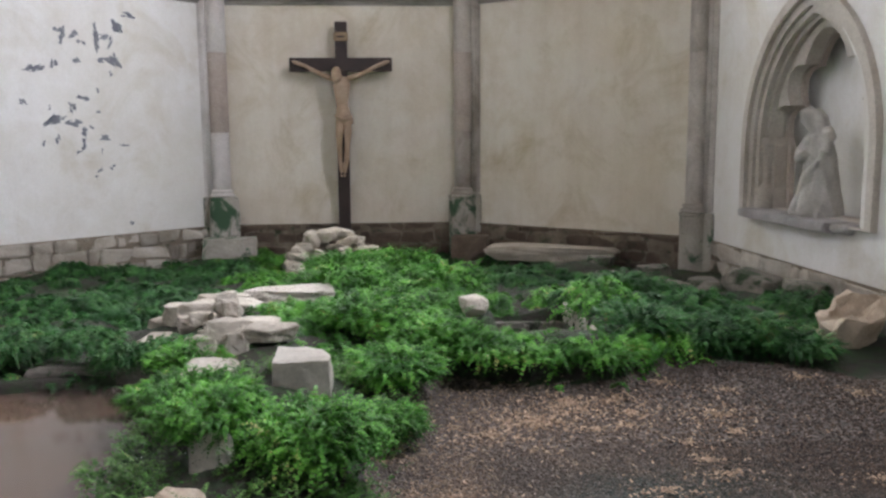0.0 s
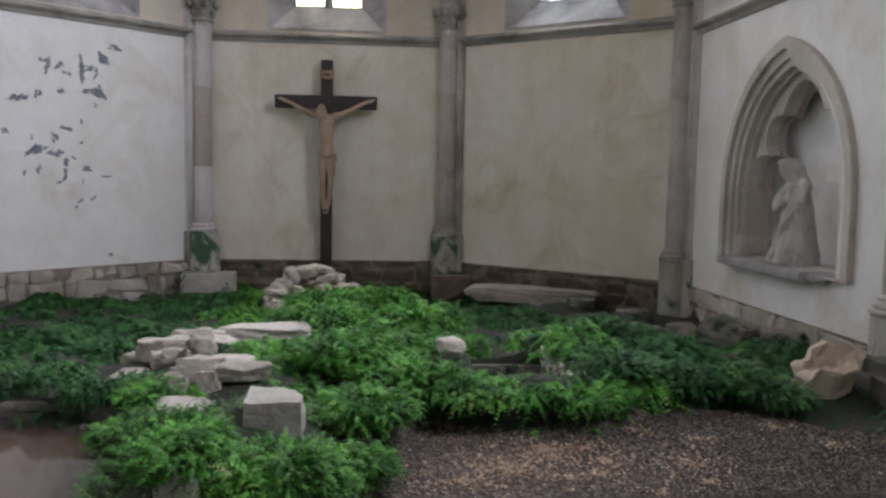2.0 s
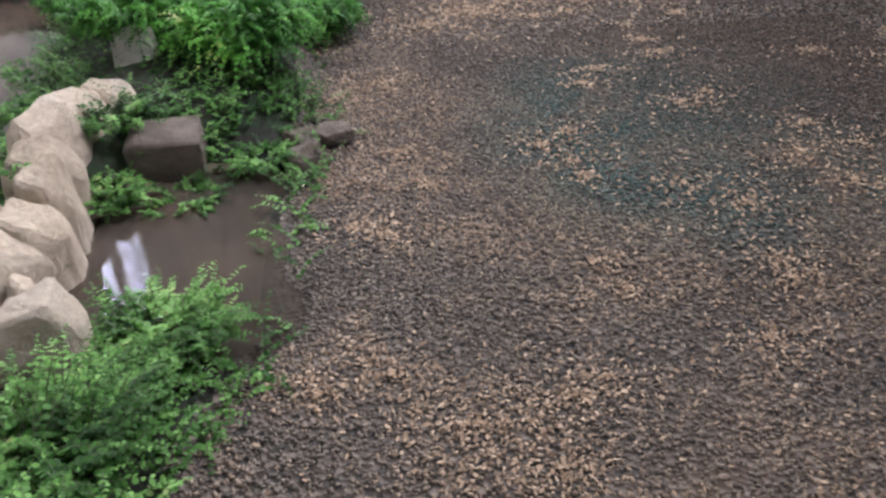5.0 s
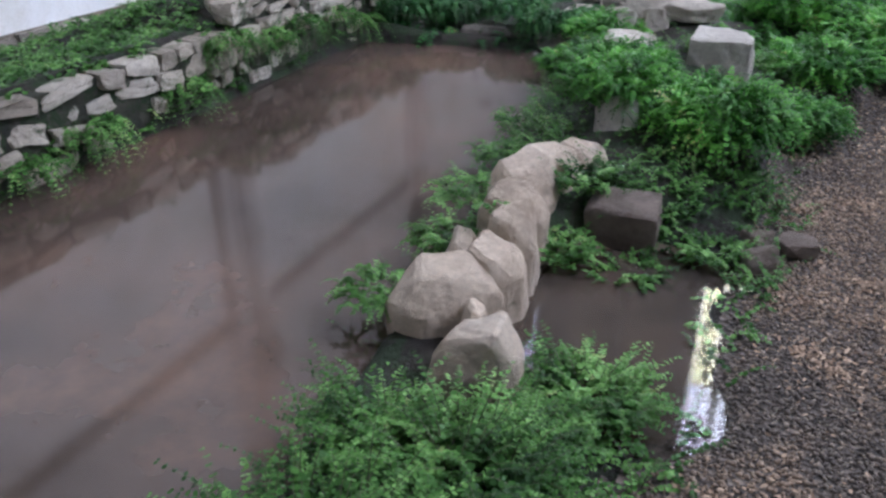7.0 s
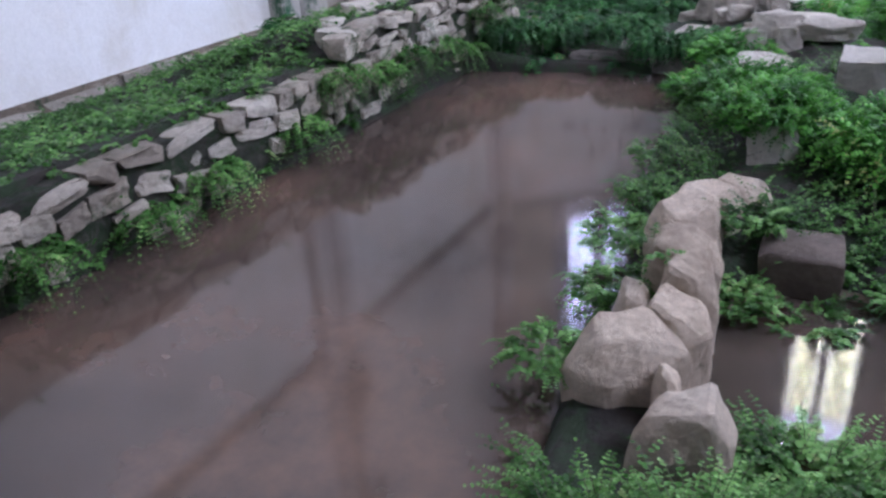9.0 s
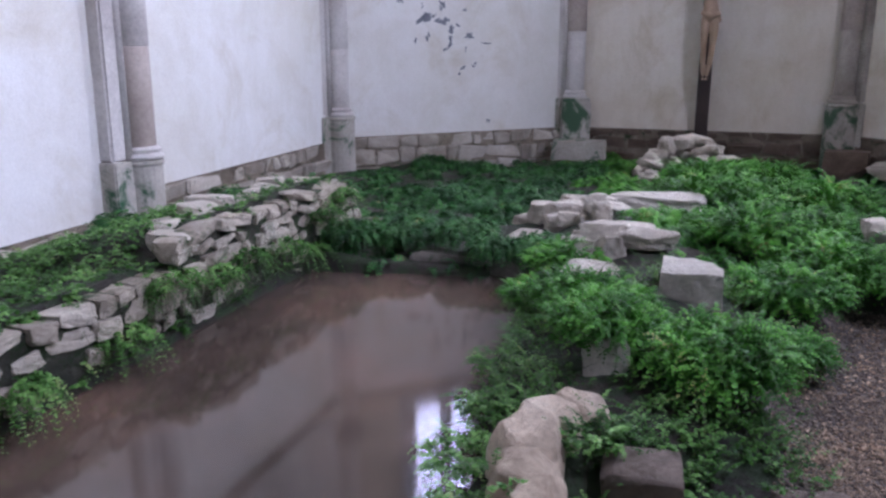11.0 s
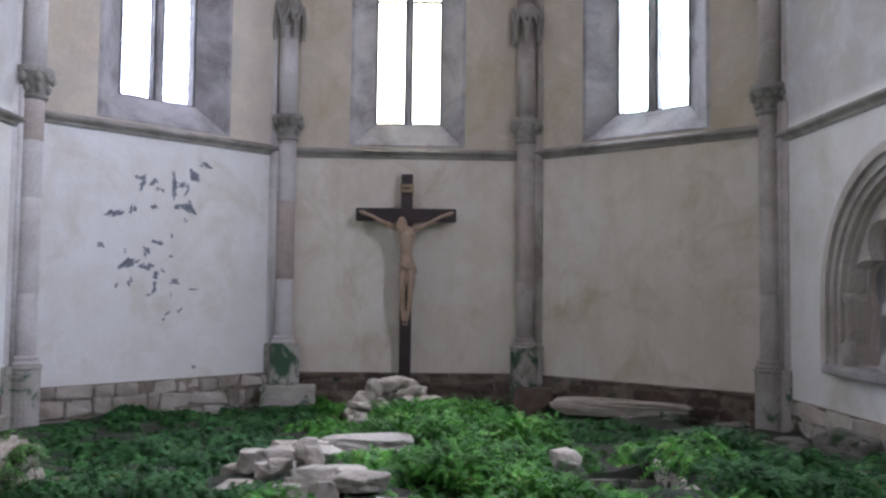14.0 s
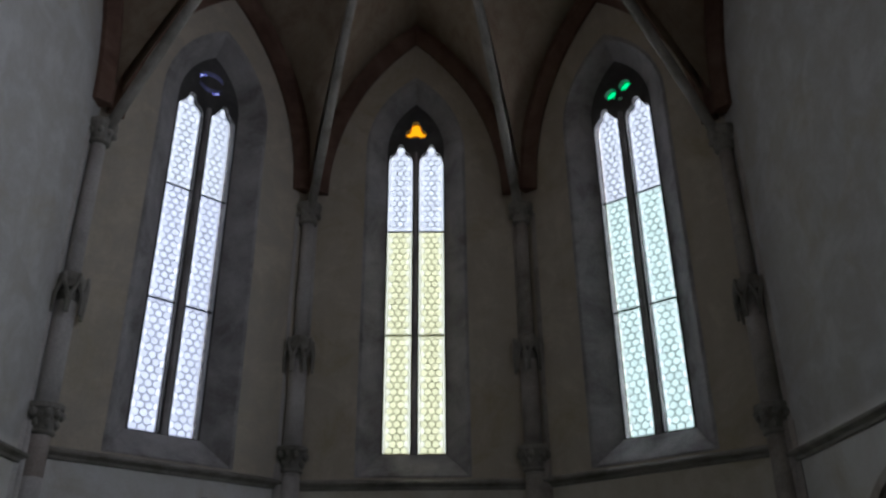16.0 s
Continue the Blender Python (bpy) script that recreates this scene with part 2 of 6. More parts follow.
def tube(bm, path, radii, n=10):
    """A body along a path of points with a radius at each."""
    path = [Vector(p) for p in path]
    out = []
    for i, p in enumerate(path):
        d = (path[min(i + 1, len(path) - 1)] - path[max(i - 1, 0)]).normalized()
        side = d.cross(Vector((0, 0, 1)) if abs(d.z) < 0.9 else Vector((0, 1, 0))).normalized()
        up = side.cross(d)
        out.append([p + radii[i] * (math.cos(2 * math.pi * k / n) * side + math.sin(2 * math.pi * k / n) * up) for k in range(n)])
    rings(bm, out)


def pointed(hw, z0, zs, za, n=10):
    """Outline of an opening with a pointed head: half width, foot, spring and apex; anticlockwise from the foot's left."""
    rise = za - zs
    c = (rise * rise - hw * hw) / (2 * hw)
    r = c + hw
    left = []
    for i in range(n + 1):
        a = math.pi + (math.atan2(rise, -c) - math.pi) * i / n
        left.append((c + r * math.cos(a), zs + r * math.sin(a)))
    left[-1] = (0.0, za)
    right = [(-u, z) for u, z in left[:-1]][::-1]
    return [(-hw, z0)] + left + right + [(hw, z0)]


def lobes(cu, cz, r, k, spread, turn=90, n=9):
    """Outline of a foil of k lobes."""
    pts = []
    for j in range(k):
        a0 = radians(turn + 360 * j / k)
        half = math.pi * 0.94 if k == 1 else math.pi * 0.62
        for i in range(n):
            a = a0 - half + 2 * half * i / (n - 1)
            pts.append((cu + spread * math.cos(a0) + r * math.cos(a), cz + spread * math.sin(a0) + r * math.sin(a)))
    return pts


def plate(outer, holes, d0, d1, back_holes=None, bm=None):
    """A slab in the u-z plane between depths d0 (front) and d1 (back), with holes; a hole may differ in outline behind."""
    bm = bm or bmesh.new()
    sheets = []
    for d, hs in ((d0, holes), (d1, back_holes or holes)):
        loops = [[bm.verts.new((u, d, z)) for u, z in ring] for ring in [outer, *hs]]
        edges = [bm.edges.new((l[i], l[(i + 1) % len(l)])) for l in loops for i in range(len(l))]
        bmesh.ops.triangle_fill(bm, use_beauty=True, use_dissolve=False, edges=edges)
        sheets.append(loops)
    for a, b in zip(*sheets):
        for i in range(len(a)):
            j = (i + 1) % len(a)
            bm.faces.new((a[i], a[j], b[j], b[i]))
    return bm


# ---------------------------------------------------------------- plan of the church
V0, V1, V2, V3 = Vector((-4.3, 8.6)), Vector((-1.75, 11.0)), Vector((1.75, 11.0)), Vector((4.42, 8.78))
L_MID, L_END = Vector((-4.25, 4.75)), Vector((-4.25, -9.0))
R_MID, R_END = Vector((4.55, 4.6)), Vector((4.55, -9.0))
BOSS = Vector((0.05, 6.7, 12.3))
STRING_Z, PLASTER_Z, SPRING_Z, WALL_TOP = 3.34, 0.21, 7.7, 13.0


def wall_frame(a, b):
    """Pose whose x runs from a to b (as seen from inside, left to right), y goes out through the wall; origin in the middle."""
    d = (b - a).normalized()
    m = Matrix.Identity(4)
    m.col[0] = (d.x, d.y, 0, 0)
    m.col[1] = (-d.y, d.x, 0, 0)
    m.col[3] = ((a.x + b.x) / 2, (a.y + b.y) / 2, 0, 1)
    return m, (b - a).length


def string_course(m, half, z=STRING_Z):
    """Moulded string course along a wall: drip, hollow and sloped top."""
    prof = [(0.0, -0.075), (-0.03, -0.07), (-0.04, -0.035), (-0.065, -0.02), (-0.1, 0.0), (-0.105, 0.025), (-0.085, 0.04), (0.0, 0.075)]
    bm = bmesh.new()
    k = 7
    rings(bm, [[(-half + 2 * half * i / k, d, z + dz) for d, dz in prof] for i in range(k + 1)])
    ob = part("trim", bm, M_TRIM, m=m)
    return tagged(ob, "weathered moulded stone string course along the wall", "string course", kind="structure")


def plinth(m, half, top, bottom, mat, parent, rows=2, seed=1):
    """Rubble plinth stones under the plaster, each a piece of its own, on a mortar backing."""
    rng = random.Random(seed)
    bm = bmesh.new()
    box(bm, (-half, -0.02, bottom - 0.2), (half, 0.05, top), 0.004)
    part("backing", bm, M_EARTHMORTAR, parent)
    z = bottom
    while z < top - 0.03:
        h = min(rng.uniform(0.11, 0.22), top - z)
        if top - z - h < 0.05:
            h = top - z
        u = -half
        while u < half - 0.06:
            w = rng.uniform(0.12, 0.24) if rng.random() < 0.55 else rng.uniform(0.26, 0.6)
            u1 = min(u + w, half)
            if u1 - u > 0.06 and rng.random() < 0.93:
                bm = bmesh.new()
                gap = rng.uniform(0.005, 0.02)
                cz, hh = z + h / 2 + rng.uniform(-0.01, 0.01), (h - gap) * rng.uniform(0.82, 1.0)
                box(bm, (u + gap / 2, -0.03 - rng.uniform(0, 0.035), cz - hh / 2), (u1 - gap / 2, 0.05, cz + hh / 2), 0.016)
                for v in bm.verts:
                    v.co += 0.06 * noise.noise_vector(v.co * 5 + Vector((seed * 3, 0, z * 5))) + 0.02 * noise.noise_vector(v.co * 17)
                    v.co.z = min(v.co.z, top - 0.004)
                part("stone", bm, mat, parent)
            u = u1
        z += h


M_SKYGLOW = bpy.data.materials.new("overcast_sky_glow")
M_SKYGLOW.use_nodes = True
_glow = M_SKYGLOW.node_tree.nodes.new("ShaderNodeEmission")
_glow.inputs[0].default_value, _glow.inputs[1].default_value = (0.97, 0.98, 1.0, 1), 14.0
M_SKYGLOW.node_tree.links.new(_glow.outputs[0], M_SKYGLOW.node_tree.nodes["Material Output"].inputs[0])


def sky_backdrop(m, width, height):
    """Plain bright overcast sky outside a window."""
    bm = bmesh.new()
    box(bm, (-width / 2, 0, -height / 2), (width / 2, 0.02, height / 2))
    return tagged(part("backdrop", bm, M_SKYGLOW, m=m), "plain bright overcast sky outside the window", "sky", kind="structure")


def lit_window(name, m, glass, hole_kind, tone, label, power=1.0):
    """Two-light pointed window with tracery, hexagon leading and panes; m is the wall's pose."""
    win = empty(name, m, label, "window", "apse windows", "structure")
    D = 0.3
    hw, zb, zs, za = 0.49, 3.84, 9.15, 10.05
    lights = []
    for cu in (-0.262, 0.262):
        w = 0.2
        lights.append([(cu - w, zb + 0.0), (cu - w, 8.86)] + [(cu - w * math.cos(radians(a)), 8.86 + 0.2 * math.sin(radians(a))) for a in (20, 40, 60)]
                      + [(cu - 0.065 * math.cos(radians(a)), 9.11 + 0.085 * math.sin(radians(a))) for a in (-20, 20, 60, 90, 120, 160, 200)]
                      + [(cu + w * math.cos(radians(a)), 8.86 + 0.2 * math.sin(radians(a))) for a in (60, 40, 20)] + [(cu + w, 8.86), (cu + w, zb)])
    if hole_kind == "trefoil":
        foils = [lobes(0, 9.47, 0.078, 3, 0.12)]
    elif hole_kind == "slits":
        foils = []
        for s in (1, -1):
            arc = [(0.22 * math.cos(radians(a)), s * 0.03 + 9.52 + s * 0.17 * math.sin(radians(a))) for a in range(35, 156, 15)]
            inner = [(u * 0.98, z - s * 0.085) for u, z in arc[::-1]]
            foils.append(arc + inner)
    else:
        foils = [lobes(0.11, 9.5, 0.1, 1, 0.0, 60), lobes(-0.13, 9.43, 0.1, 1, 0.0, 120), lobes(0.02, 9.27, 0.04, 1, 0.0, 90)]
    part("window_frame", plate([(u, z) for u, z in pointed(hw, zb - 0.02, zs - 0.1, za)], lights + foils, D, D + 0.12), M_BACKLIT, win, "stone frame and tracery, coloured dark like a silhouette")
    bm = bmesh.new()
    rings(bm, [[(x, D - 0.06 + y, z) for x, y in ((-0.035, 0.06), (-0.03, 0.02), (0, 0), (0.03, 0.02), (0.035, 0.06))] for z in (zb - 0.02, 9.0)])
    part("mullion", bm, M_STONE_G, win)
    for cu in (-0.262, 0.262):
        for z in (5.68, 7.5):
            bm = bmesh.new()
            box(bm, (cu - 0.2, D + 0.03, z - 0.014), (cu + 0.2, D + 0.055, z + 0.014), 0.003)
            part("saddle_bar", bm, M_LEAD, win)
    # hexagon glazing
    r = 0.066
    hexa = [(r * math.cos(radians(60 * i + 30)), r * math.sin(radians(60 * i + 30))) for i in range(6)]
    bm = bmesh.new()
    fr = [bm.verts.new((u, 0, z)) for u, z in hexa]
    bk = [bm.verts.new((u, 0.004, z)) for u, z in hexa]
    bm.faces.new(fr)
    bm.faces.new(bk[::-1])
    for i in range(6):
        bm.faces.new((fr[i], fr[(i + 1) % 6], bk[(i + 1) % 6], bk[i]))
    pane_me = mesh_of(bm, "pane", glass)
    pale_me = pane_me.copy()
    pale_me.materials[0] = G_PALE
    lead = bmesh.new()
    for cu in (-0.262, 0.262):
        row = 0
        z = zb + 0.05
        while z < 9.1:
            for k in (-1, 0, 1) if row % 2 == 0 else (-0.5, 0.5):
                u = cu + k * r * 1.732
                ob = new("pane", pane_me if z < 7.5 else pale_me)
                ob.parent, ob.location = win, (u, D + 0.07, z)
                ob.visible_shadow = False
                ins = [(u + 0.9 * a, z + 0.9 * b) for a, b in hexa]
                outs = [(u + 1.0 * a, z + 1.0 * b) for a, b in hexa]
                vi = [lead.verts.new((a, D + 0.062, b)) for a, b in ins]
                vo = [lead.verts.new((a, D + 0.062, b)) for a, b in outs]
                for i in range(6):
                    lead.faces.new((vi[i], vi[(i + 1) % 6], vo[(i + 1) % 6], vo[i]))
            z += r * 1.5
            row += 1
        for s in (-1, 1):
            box(lead, (cu + s * 0.172 - 0.004, D + 0.06, zb), (cu + s * 0.172 + 0.004, D + 0.066, 8.95))
    tagged(part("leading", lead, M_LEAD, win), kind="stuff")
    bm = bmesh.new()
    box(bm, (-0.48, D + 0.085, 7.5), (0.48, D + 0.088, 9.215))
    sheet = part("border_glass", bm, G_PALE, win, "plain pale border glass")
    sheet.visible_shadow = False
    bm = bmesh.new()
    box(bm, (-0.48, D + 0.085, zb), (0.48, D + 0.088, 7.498))
    sheet = part("border_glass", bm, glass, win)
    sheet.visible_shadow = False
    bm = bmesh.new()
    box(bm, (-0.4, D + 0.09, 9.22), (0.4, D + 0.094, 9.8))
    tint = part("tracery_glass", bm, {"trefoil": G_AMBER, "slits": G_BLUE}.get(hole_kind, G_GREEN), win, "deeply coloured tracery glass")
    tint.visible_shadow = False
    window_light("sky_light", m @ pose(0, 0.95, 6.75, -90, 0, 0), 1.0, 6.0, WINDOW_POWER * power, tone)
    sky_backdrop(m @ Matrix.Translation((0, 1.6, 6.8)), 2.6, 8.6)
    return win


WINDOW_POWER = 520.0


def apse_wall(name, a, b, mat, glass, kind, tone, label, seed, plinth_mat, shift=0.0, wide=1.0):
    m, length = wall_frame(a, b)
    half = length / 2
    outer = [(-half, -0.6), (half, -0.6), (half, WALL_TOP), (-half, WALL_TOP)]
    def fit_u(ring):
        return [(shift + wide * u, z) for u, z in ring]

    front = pointed(0.79, STRING_Z + 0.12, 8.9, 10.3)
    back = pointed(0.485, 3.82, 9.05, 10.05)
    wall = part(name, plate(outer, [fit_u(front)], 0.0, 0.32, [fit_u(back)]), mat, m=m)
    tagged(wall, label, "wall", kind="structure")
    part("outer_wall", plate(outer, [fit_u(pointed(0.6, 3.7, 9.0, 10.3))], 0.45, 0.8), M_STONE, wall)
    # dressed splay of the window, a hand proud of the plaster
    rim_out = pointed(0.83, STRING_Z + 0.1, 8.87, 10.4)
    rim_in = pointed(0.785, STRING_Z + 0.125, 8.9, 10.29)
    back2 = pointed(0.487, 3.825, 9.05, 10.03)
    bm = bmesh.new()
    loops = [[bm.verts.new((u, d, z)) for u, z in fit_u(ring)] for ring, d in ((rim_out, 0.0), (rim_out, -0.006), (rim_in, -0.006), (back2, 0.297))]
    for p, q in zip(loops, loops[1:]):
        for i in range(len(p)):
            j = (i + 1) % len(p)
            bm.faces.new((p[i], p[j], q[j], q[i]))
    part("window_splay", bm, M_STONE_G, wall, "grey dressed stone splay")
    string_course(m, half - 0.1)
    plinth(m, half - 0.12, PLASTER_Z, -0.3, plinth_mat, wall, 2, seed)
    lit_window("window_%d" % seed, m @ Matrix.Translation((shift, 0, 0)) @ Matrix.Diagonal((wide, 1, 1, 1)), glass, kind, tone, "tall two-light pointed window with hexagon leaded glass", {1: 0.35, 2: 1.2, 3: 2.0}[seed])
    return m, length, wall


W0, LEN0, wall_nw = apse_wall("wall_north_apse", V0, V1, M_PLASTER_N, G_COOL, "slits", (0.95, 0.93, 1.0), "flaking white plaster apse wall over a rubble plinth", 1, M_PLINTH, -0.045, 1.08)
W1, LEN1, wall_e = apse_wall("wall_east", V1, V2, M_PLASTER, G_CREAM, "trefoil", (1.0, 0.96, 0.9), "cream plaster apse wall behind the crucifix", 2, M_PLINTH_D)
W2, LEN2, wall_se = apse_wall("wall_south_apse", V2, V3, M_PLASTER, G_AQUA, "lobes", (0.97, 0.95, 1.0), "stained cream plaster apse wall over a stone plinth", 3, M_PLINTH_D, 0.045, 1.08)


def side_wall(name, a, b, mat, holes, label, lower=PLASTER_Z, seed=5):
    m, length = wall_frame(a, b)
    half = length / 2
    wall = part(name, plate([(-half, -0.6), (half, -0.6), (half, WALL_TOP), (-half, WALL_TOP)], holes, 0.0, 0.5), mat, m=m)
    tagged(wall, label, "wall", kind="structure")
    string_course(m, half - 0.1, STRING_Z - 0.13)
    plinth(m, half - 0.15, lower, -0.35, M_PLINTH, wall, 2, seed)
    return m, length, wall


side_wall("wall_north_choir", L_MID, V0, M_PLASTER_W, [], "bright whitewashed choir wall beside the pool", PLASTER_Z - 0.03, 5)
NICHE_U, NICHE_HW = 0.17, 1.1
MR, LENR, wall_s = side_wall("wall_south_choir", V3, R_MID, M_PLASTER_W, [pointed(NICHE_HW, 0.66, 1.35, 2.7)], "whitewashed choir wall with a recessed pointed niche", PLASTER_Z, 6)
ML, LENL, _ = side_wall("wall_north_nave", L_END, L_MID, M_PLASTER_W, [pointed(0.9, 4.2, 9.0, 10.6)], "bright whitewashed nave wall above the pool", 0.03, 7)
MS, LENS, _ = side_wall("wall_south_nave", R_MID, R_END, M_PLASTER_W, [[(u - 4.9, z) for u, z in pointed(0.9, 4.2, 9.0, 10.6)]], "whitewashed nave wall", 0.1, 8)
MW, LENW, _ = side_wall("wall_west", R_END, L_END, M_PLASTER, [pointed(1.6, 2.6, 8.0, 10.5)], "unseen plain plaster west wall with an added large window", 0.1, 9)
# Unseen opening, added high in the north nave wall for weak fill.
window_light("sky_light", ML @ pose(0, 0.55, 7.2, -90, 0, 0), 1.9, 6.2, 40, (0.85, 0.92, 1.0))
window_light("sky_light", MS @ pose(-4.9, 0.55, 7.2, -90, 0, 0), 1.9, 6.2, 1250, (0.9, 0.89, 1.0))
# Unseen west opening, added behind the viewpoint for weak fill.
window_light("sky_light", MW @ pose(0, 0.55, 6.4, -90, 0, 0), 3.4, 7.6, 50, (0.9, 0.95, 1.0))

# vault: cells rise from a pointed wall arch to the boss
def arch_curve(m, half, n=16):
    pts = pointed(half, SPRING_Z - 0.1, SPRING_Z + 0.3, 11.45, n)[1:-1]
    return [m @ Vector((u, 0.0, z)) for u, z in pts]


vault = bmesh.new()


def vault_cell(m, half, boss, steps=10):
    pts = arch_curve(m, half)
    rows = []
    for p in pts:
        row = []
        for k in range(steps + 1):
            t = k / steps
            q = p.lerp(boss, t)
            q.z = p.z + (boss.z - p.z) * math.sin(t * math.pi / 2)
            row.append(vault.verts.new(q))
        rows.append(row)
    for r0, r1 in zip(rows, rows[1:]):
        for k in range(steps):
            vault.faces.new((r0[k], r0[k + 1], r1[k + 1], r1[k]))
    return pts


cells = [(W0, LEN0 / 2 - 0.08, BOSS), (W1, LEN1 / 2 - 0.08, BOSS), (W2, LEN2 / 2 - 0.08, BOSS)]
for a, b in ((L_MID, V0), (V3, R_MID)):
    m_, l_ = wall_frame(a, b)
    cells.append((m_, l_ / 2 - 0.08, BOSS))
for m_, h_, boss in cells:
    vault_cell(m_, h_, boss)
bmesh.ops.recalc_face_normals(vault, faces=vault.faces)
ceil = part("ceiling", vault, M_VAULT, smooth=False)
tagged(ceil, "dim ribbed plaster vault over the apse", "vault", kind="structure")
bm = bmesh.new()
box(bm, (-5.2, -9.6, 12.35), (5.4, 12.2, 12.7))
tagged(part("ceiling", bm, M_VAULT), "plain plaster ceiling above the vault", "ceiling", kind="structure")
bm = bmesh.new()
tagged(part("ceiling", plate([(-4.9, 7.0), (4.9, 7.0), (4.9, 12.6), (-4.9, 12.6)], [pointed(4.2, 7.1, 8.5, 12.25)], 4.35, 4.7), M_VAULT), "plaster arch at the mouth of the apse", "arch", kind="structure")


def rib(path, r, label):
    bm = bmesh.new()
    tube(bm, path, [r] * len(path), 8)
    return tagged(part("trim", bm, M_TRIM, smooth=True), label, "vault rib", "vault ribs", "structure")


def wall_rib(m, half):
    """Broad chamfered wall rib under the edge of a vault cell."""
    outline = pointed(half, SPRING_Z - 0.1, SPRING_Z + 0.3, 11.45, 12)[1:-1]
    inner = pointed(half - 0.24, SPRING_Z - 0.1, SPRING_Z + 0.3, 11.12, 12)[1:-1]
    bm = bmesh.new()
    rings(bm, [[m @ Vector(p) for p in ((a[0], -0.003, a[1]), (a[0], -0.2, a[1]), (a[0] * 0.6 + b[0] * 0.4, -0.2, a[1] * 0.6 + b[1] * 0.4), (b[0], -0.06, b[1]), (b[0], -0.003, b[1]))] for a, b in zip(outline, inner)])
    return tagged(part("trim", bm, M_BRICKRIB), "reddish brown chamfered wall rib of the vault", "vault rib", "wall ribs", "structure")


def vault_rib(foot):
    p = Vector((foot.x, foot.y, SPRING_Z))
    q = p.lerp(Vector((BOSS.x, BOSS.y, SPRING_Z)), 0.045)
    path = []
    for k in range(15):
        t = k / 14
        c = q.lerp(BOSS, t)
        c.z = q.z + (BOSS.z - q.z) * math.sin(t * math.pi / 2) - 0.05
        path.append(c)
    rib(path, 0.075, "moulded stone vault rib rising from a capital")


for v in (V0, V1, V2, V3, L_MID, R_MID):
    vault_rib(v)
for m_, h_, boss in cells:
    wall_rib(m_, h_)


# ---------------------------------------------------------------- engaged columns
def foliage_ring(bm, r, z, k, size, rng):
    for i in range(k):
        a = 2 * math.pi * (i + rng.uniform(-0.15, 0.15)) / k
        b2 = bmesh.new()
        bmesh.ops.create_icosphere(b2, subdivisions=1, radius=size)
        for v in b2.verts:
            v.co.z *= 1.4
            v.co += 0.25 * size * noise.noise_vector(v.co * 30 + Vector((i, k, 0)))
            v.co += Vector((r * math.cos(a), r * math.sin(a), z))
        merge(bm, b2)


def canopy(bm, z, r, h, k=7):
    """Pendent gabled canopy: pointed little arches hanging round a drum, hollow below."""
    turned(bm, [(r * 0.62, z), (r * 0.66, z + h * 0.55), (r * 0.95, z + h * 0.6), (r, z + h * 0.8), (r * 0.8, z + h), (r * 0.5, z + h * 1.12)], 16)
    for i in range(k):
        a = 2 * math.pi * i / k
        out, side = Vector((math.cos(a), math.sin(a), 0)), Vector((-math.sin(a), math.cos(a), 0))
        w = r * 0.4
        for d, (u0, v0, u1, v1) in enumerate(((-1.0, -0.15, -0.1, 0.5), (1.0, -0.15, 0.1, 0.5))):
            tube(bm, [out * r * 0.97 + side * w * u0 + Vector((0, 0, z + h * v0)), out * r + side * w * u0 + Vector((0, 0, z + h * 0.35)), out * r * 1.05 + side * w * u1 + Vector((0, 0, z + h * 0.75)), out * r * 1.02 + Vector((0, 0, z + h))],
                 [0.018, 0.026, 0.028, 0.02], 6)


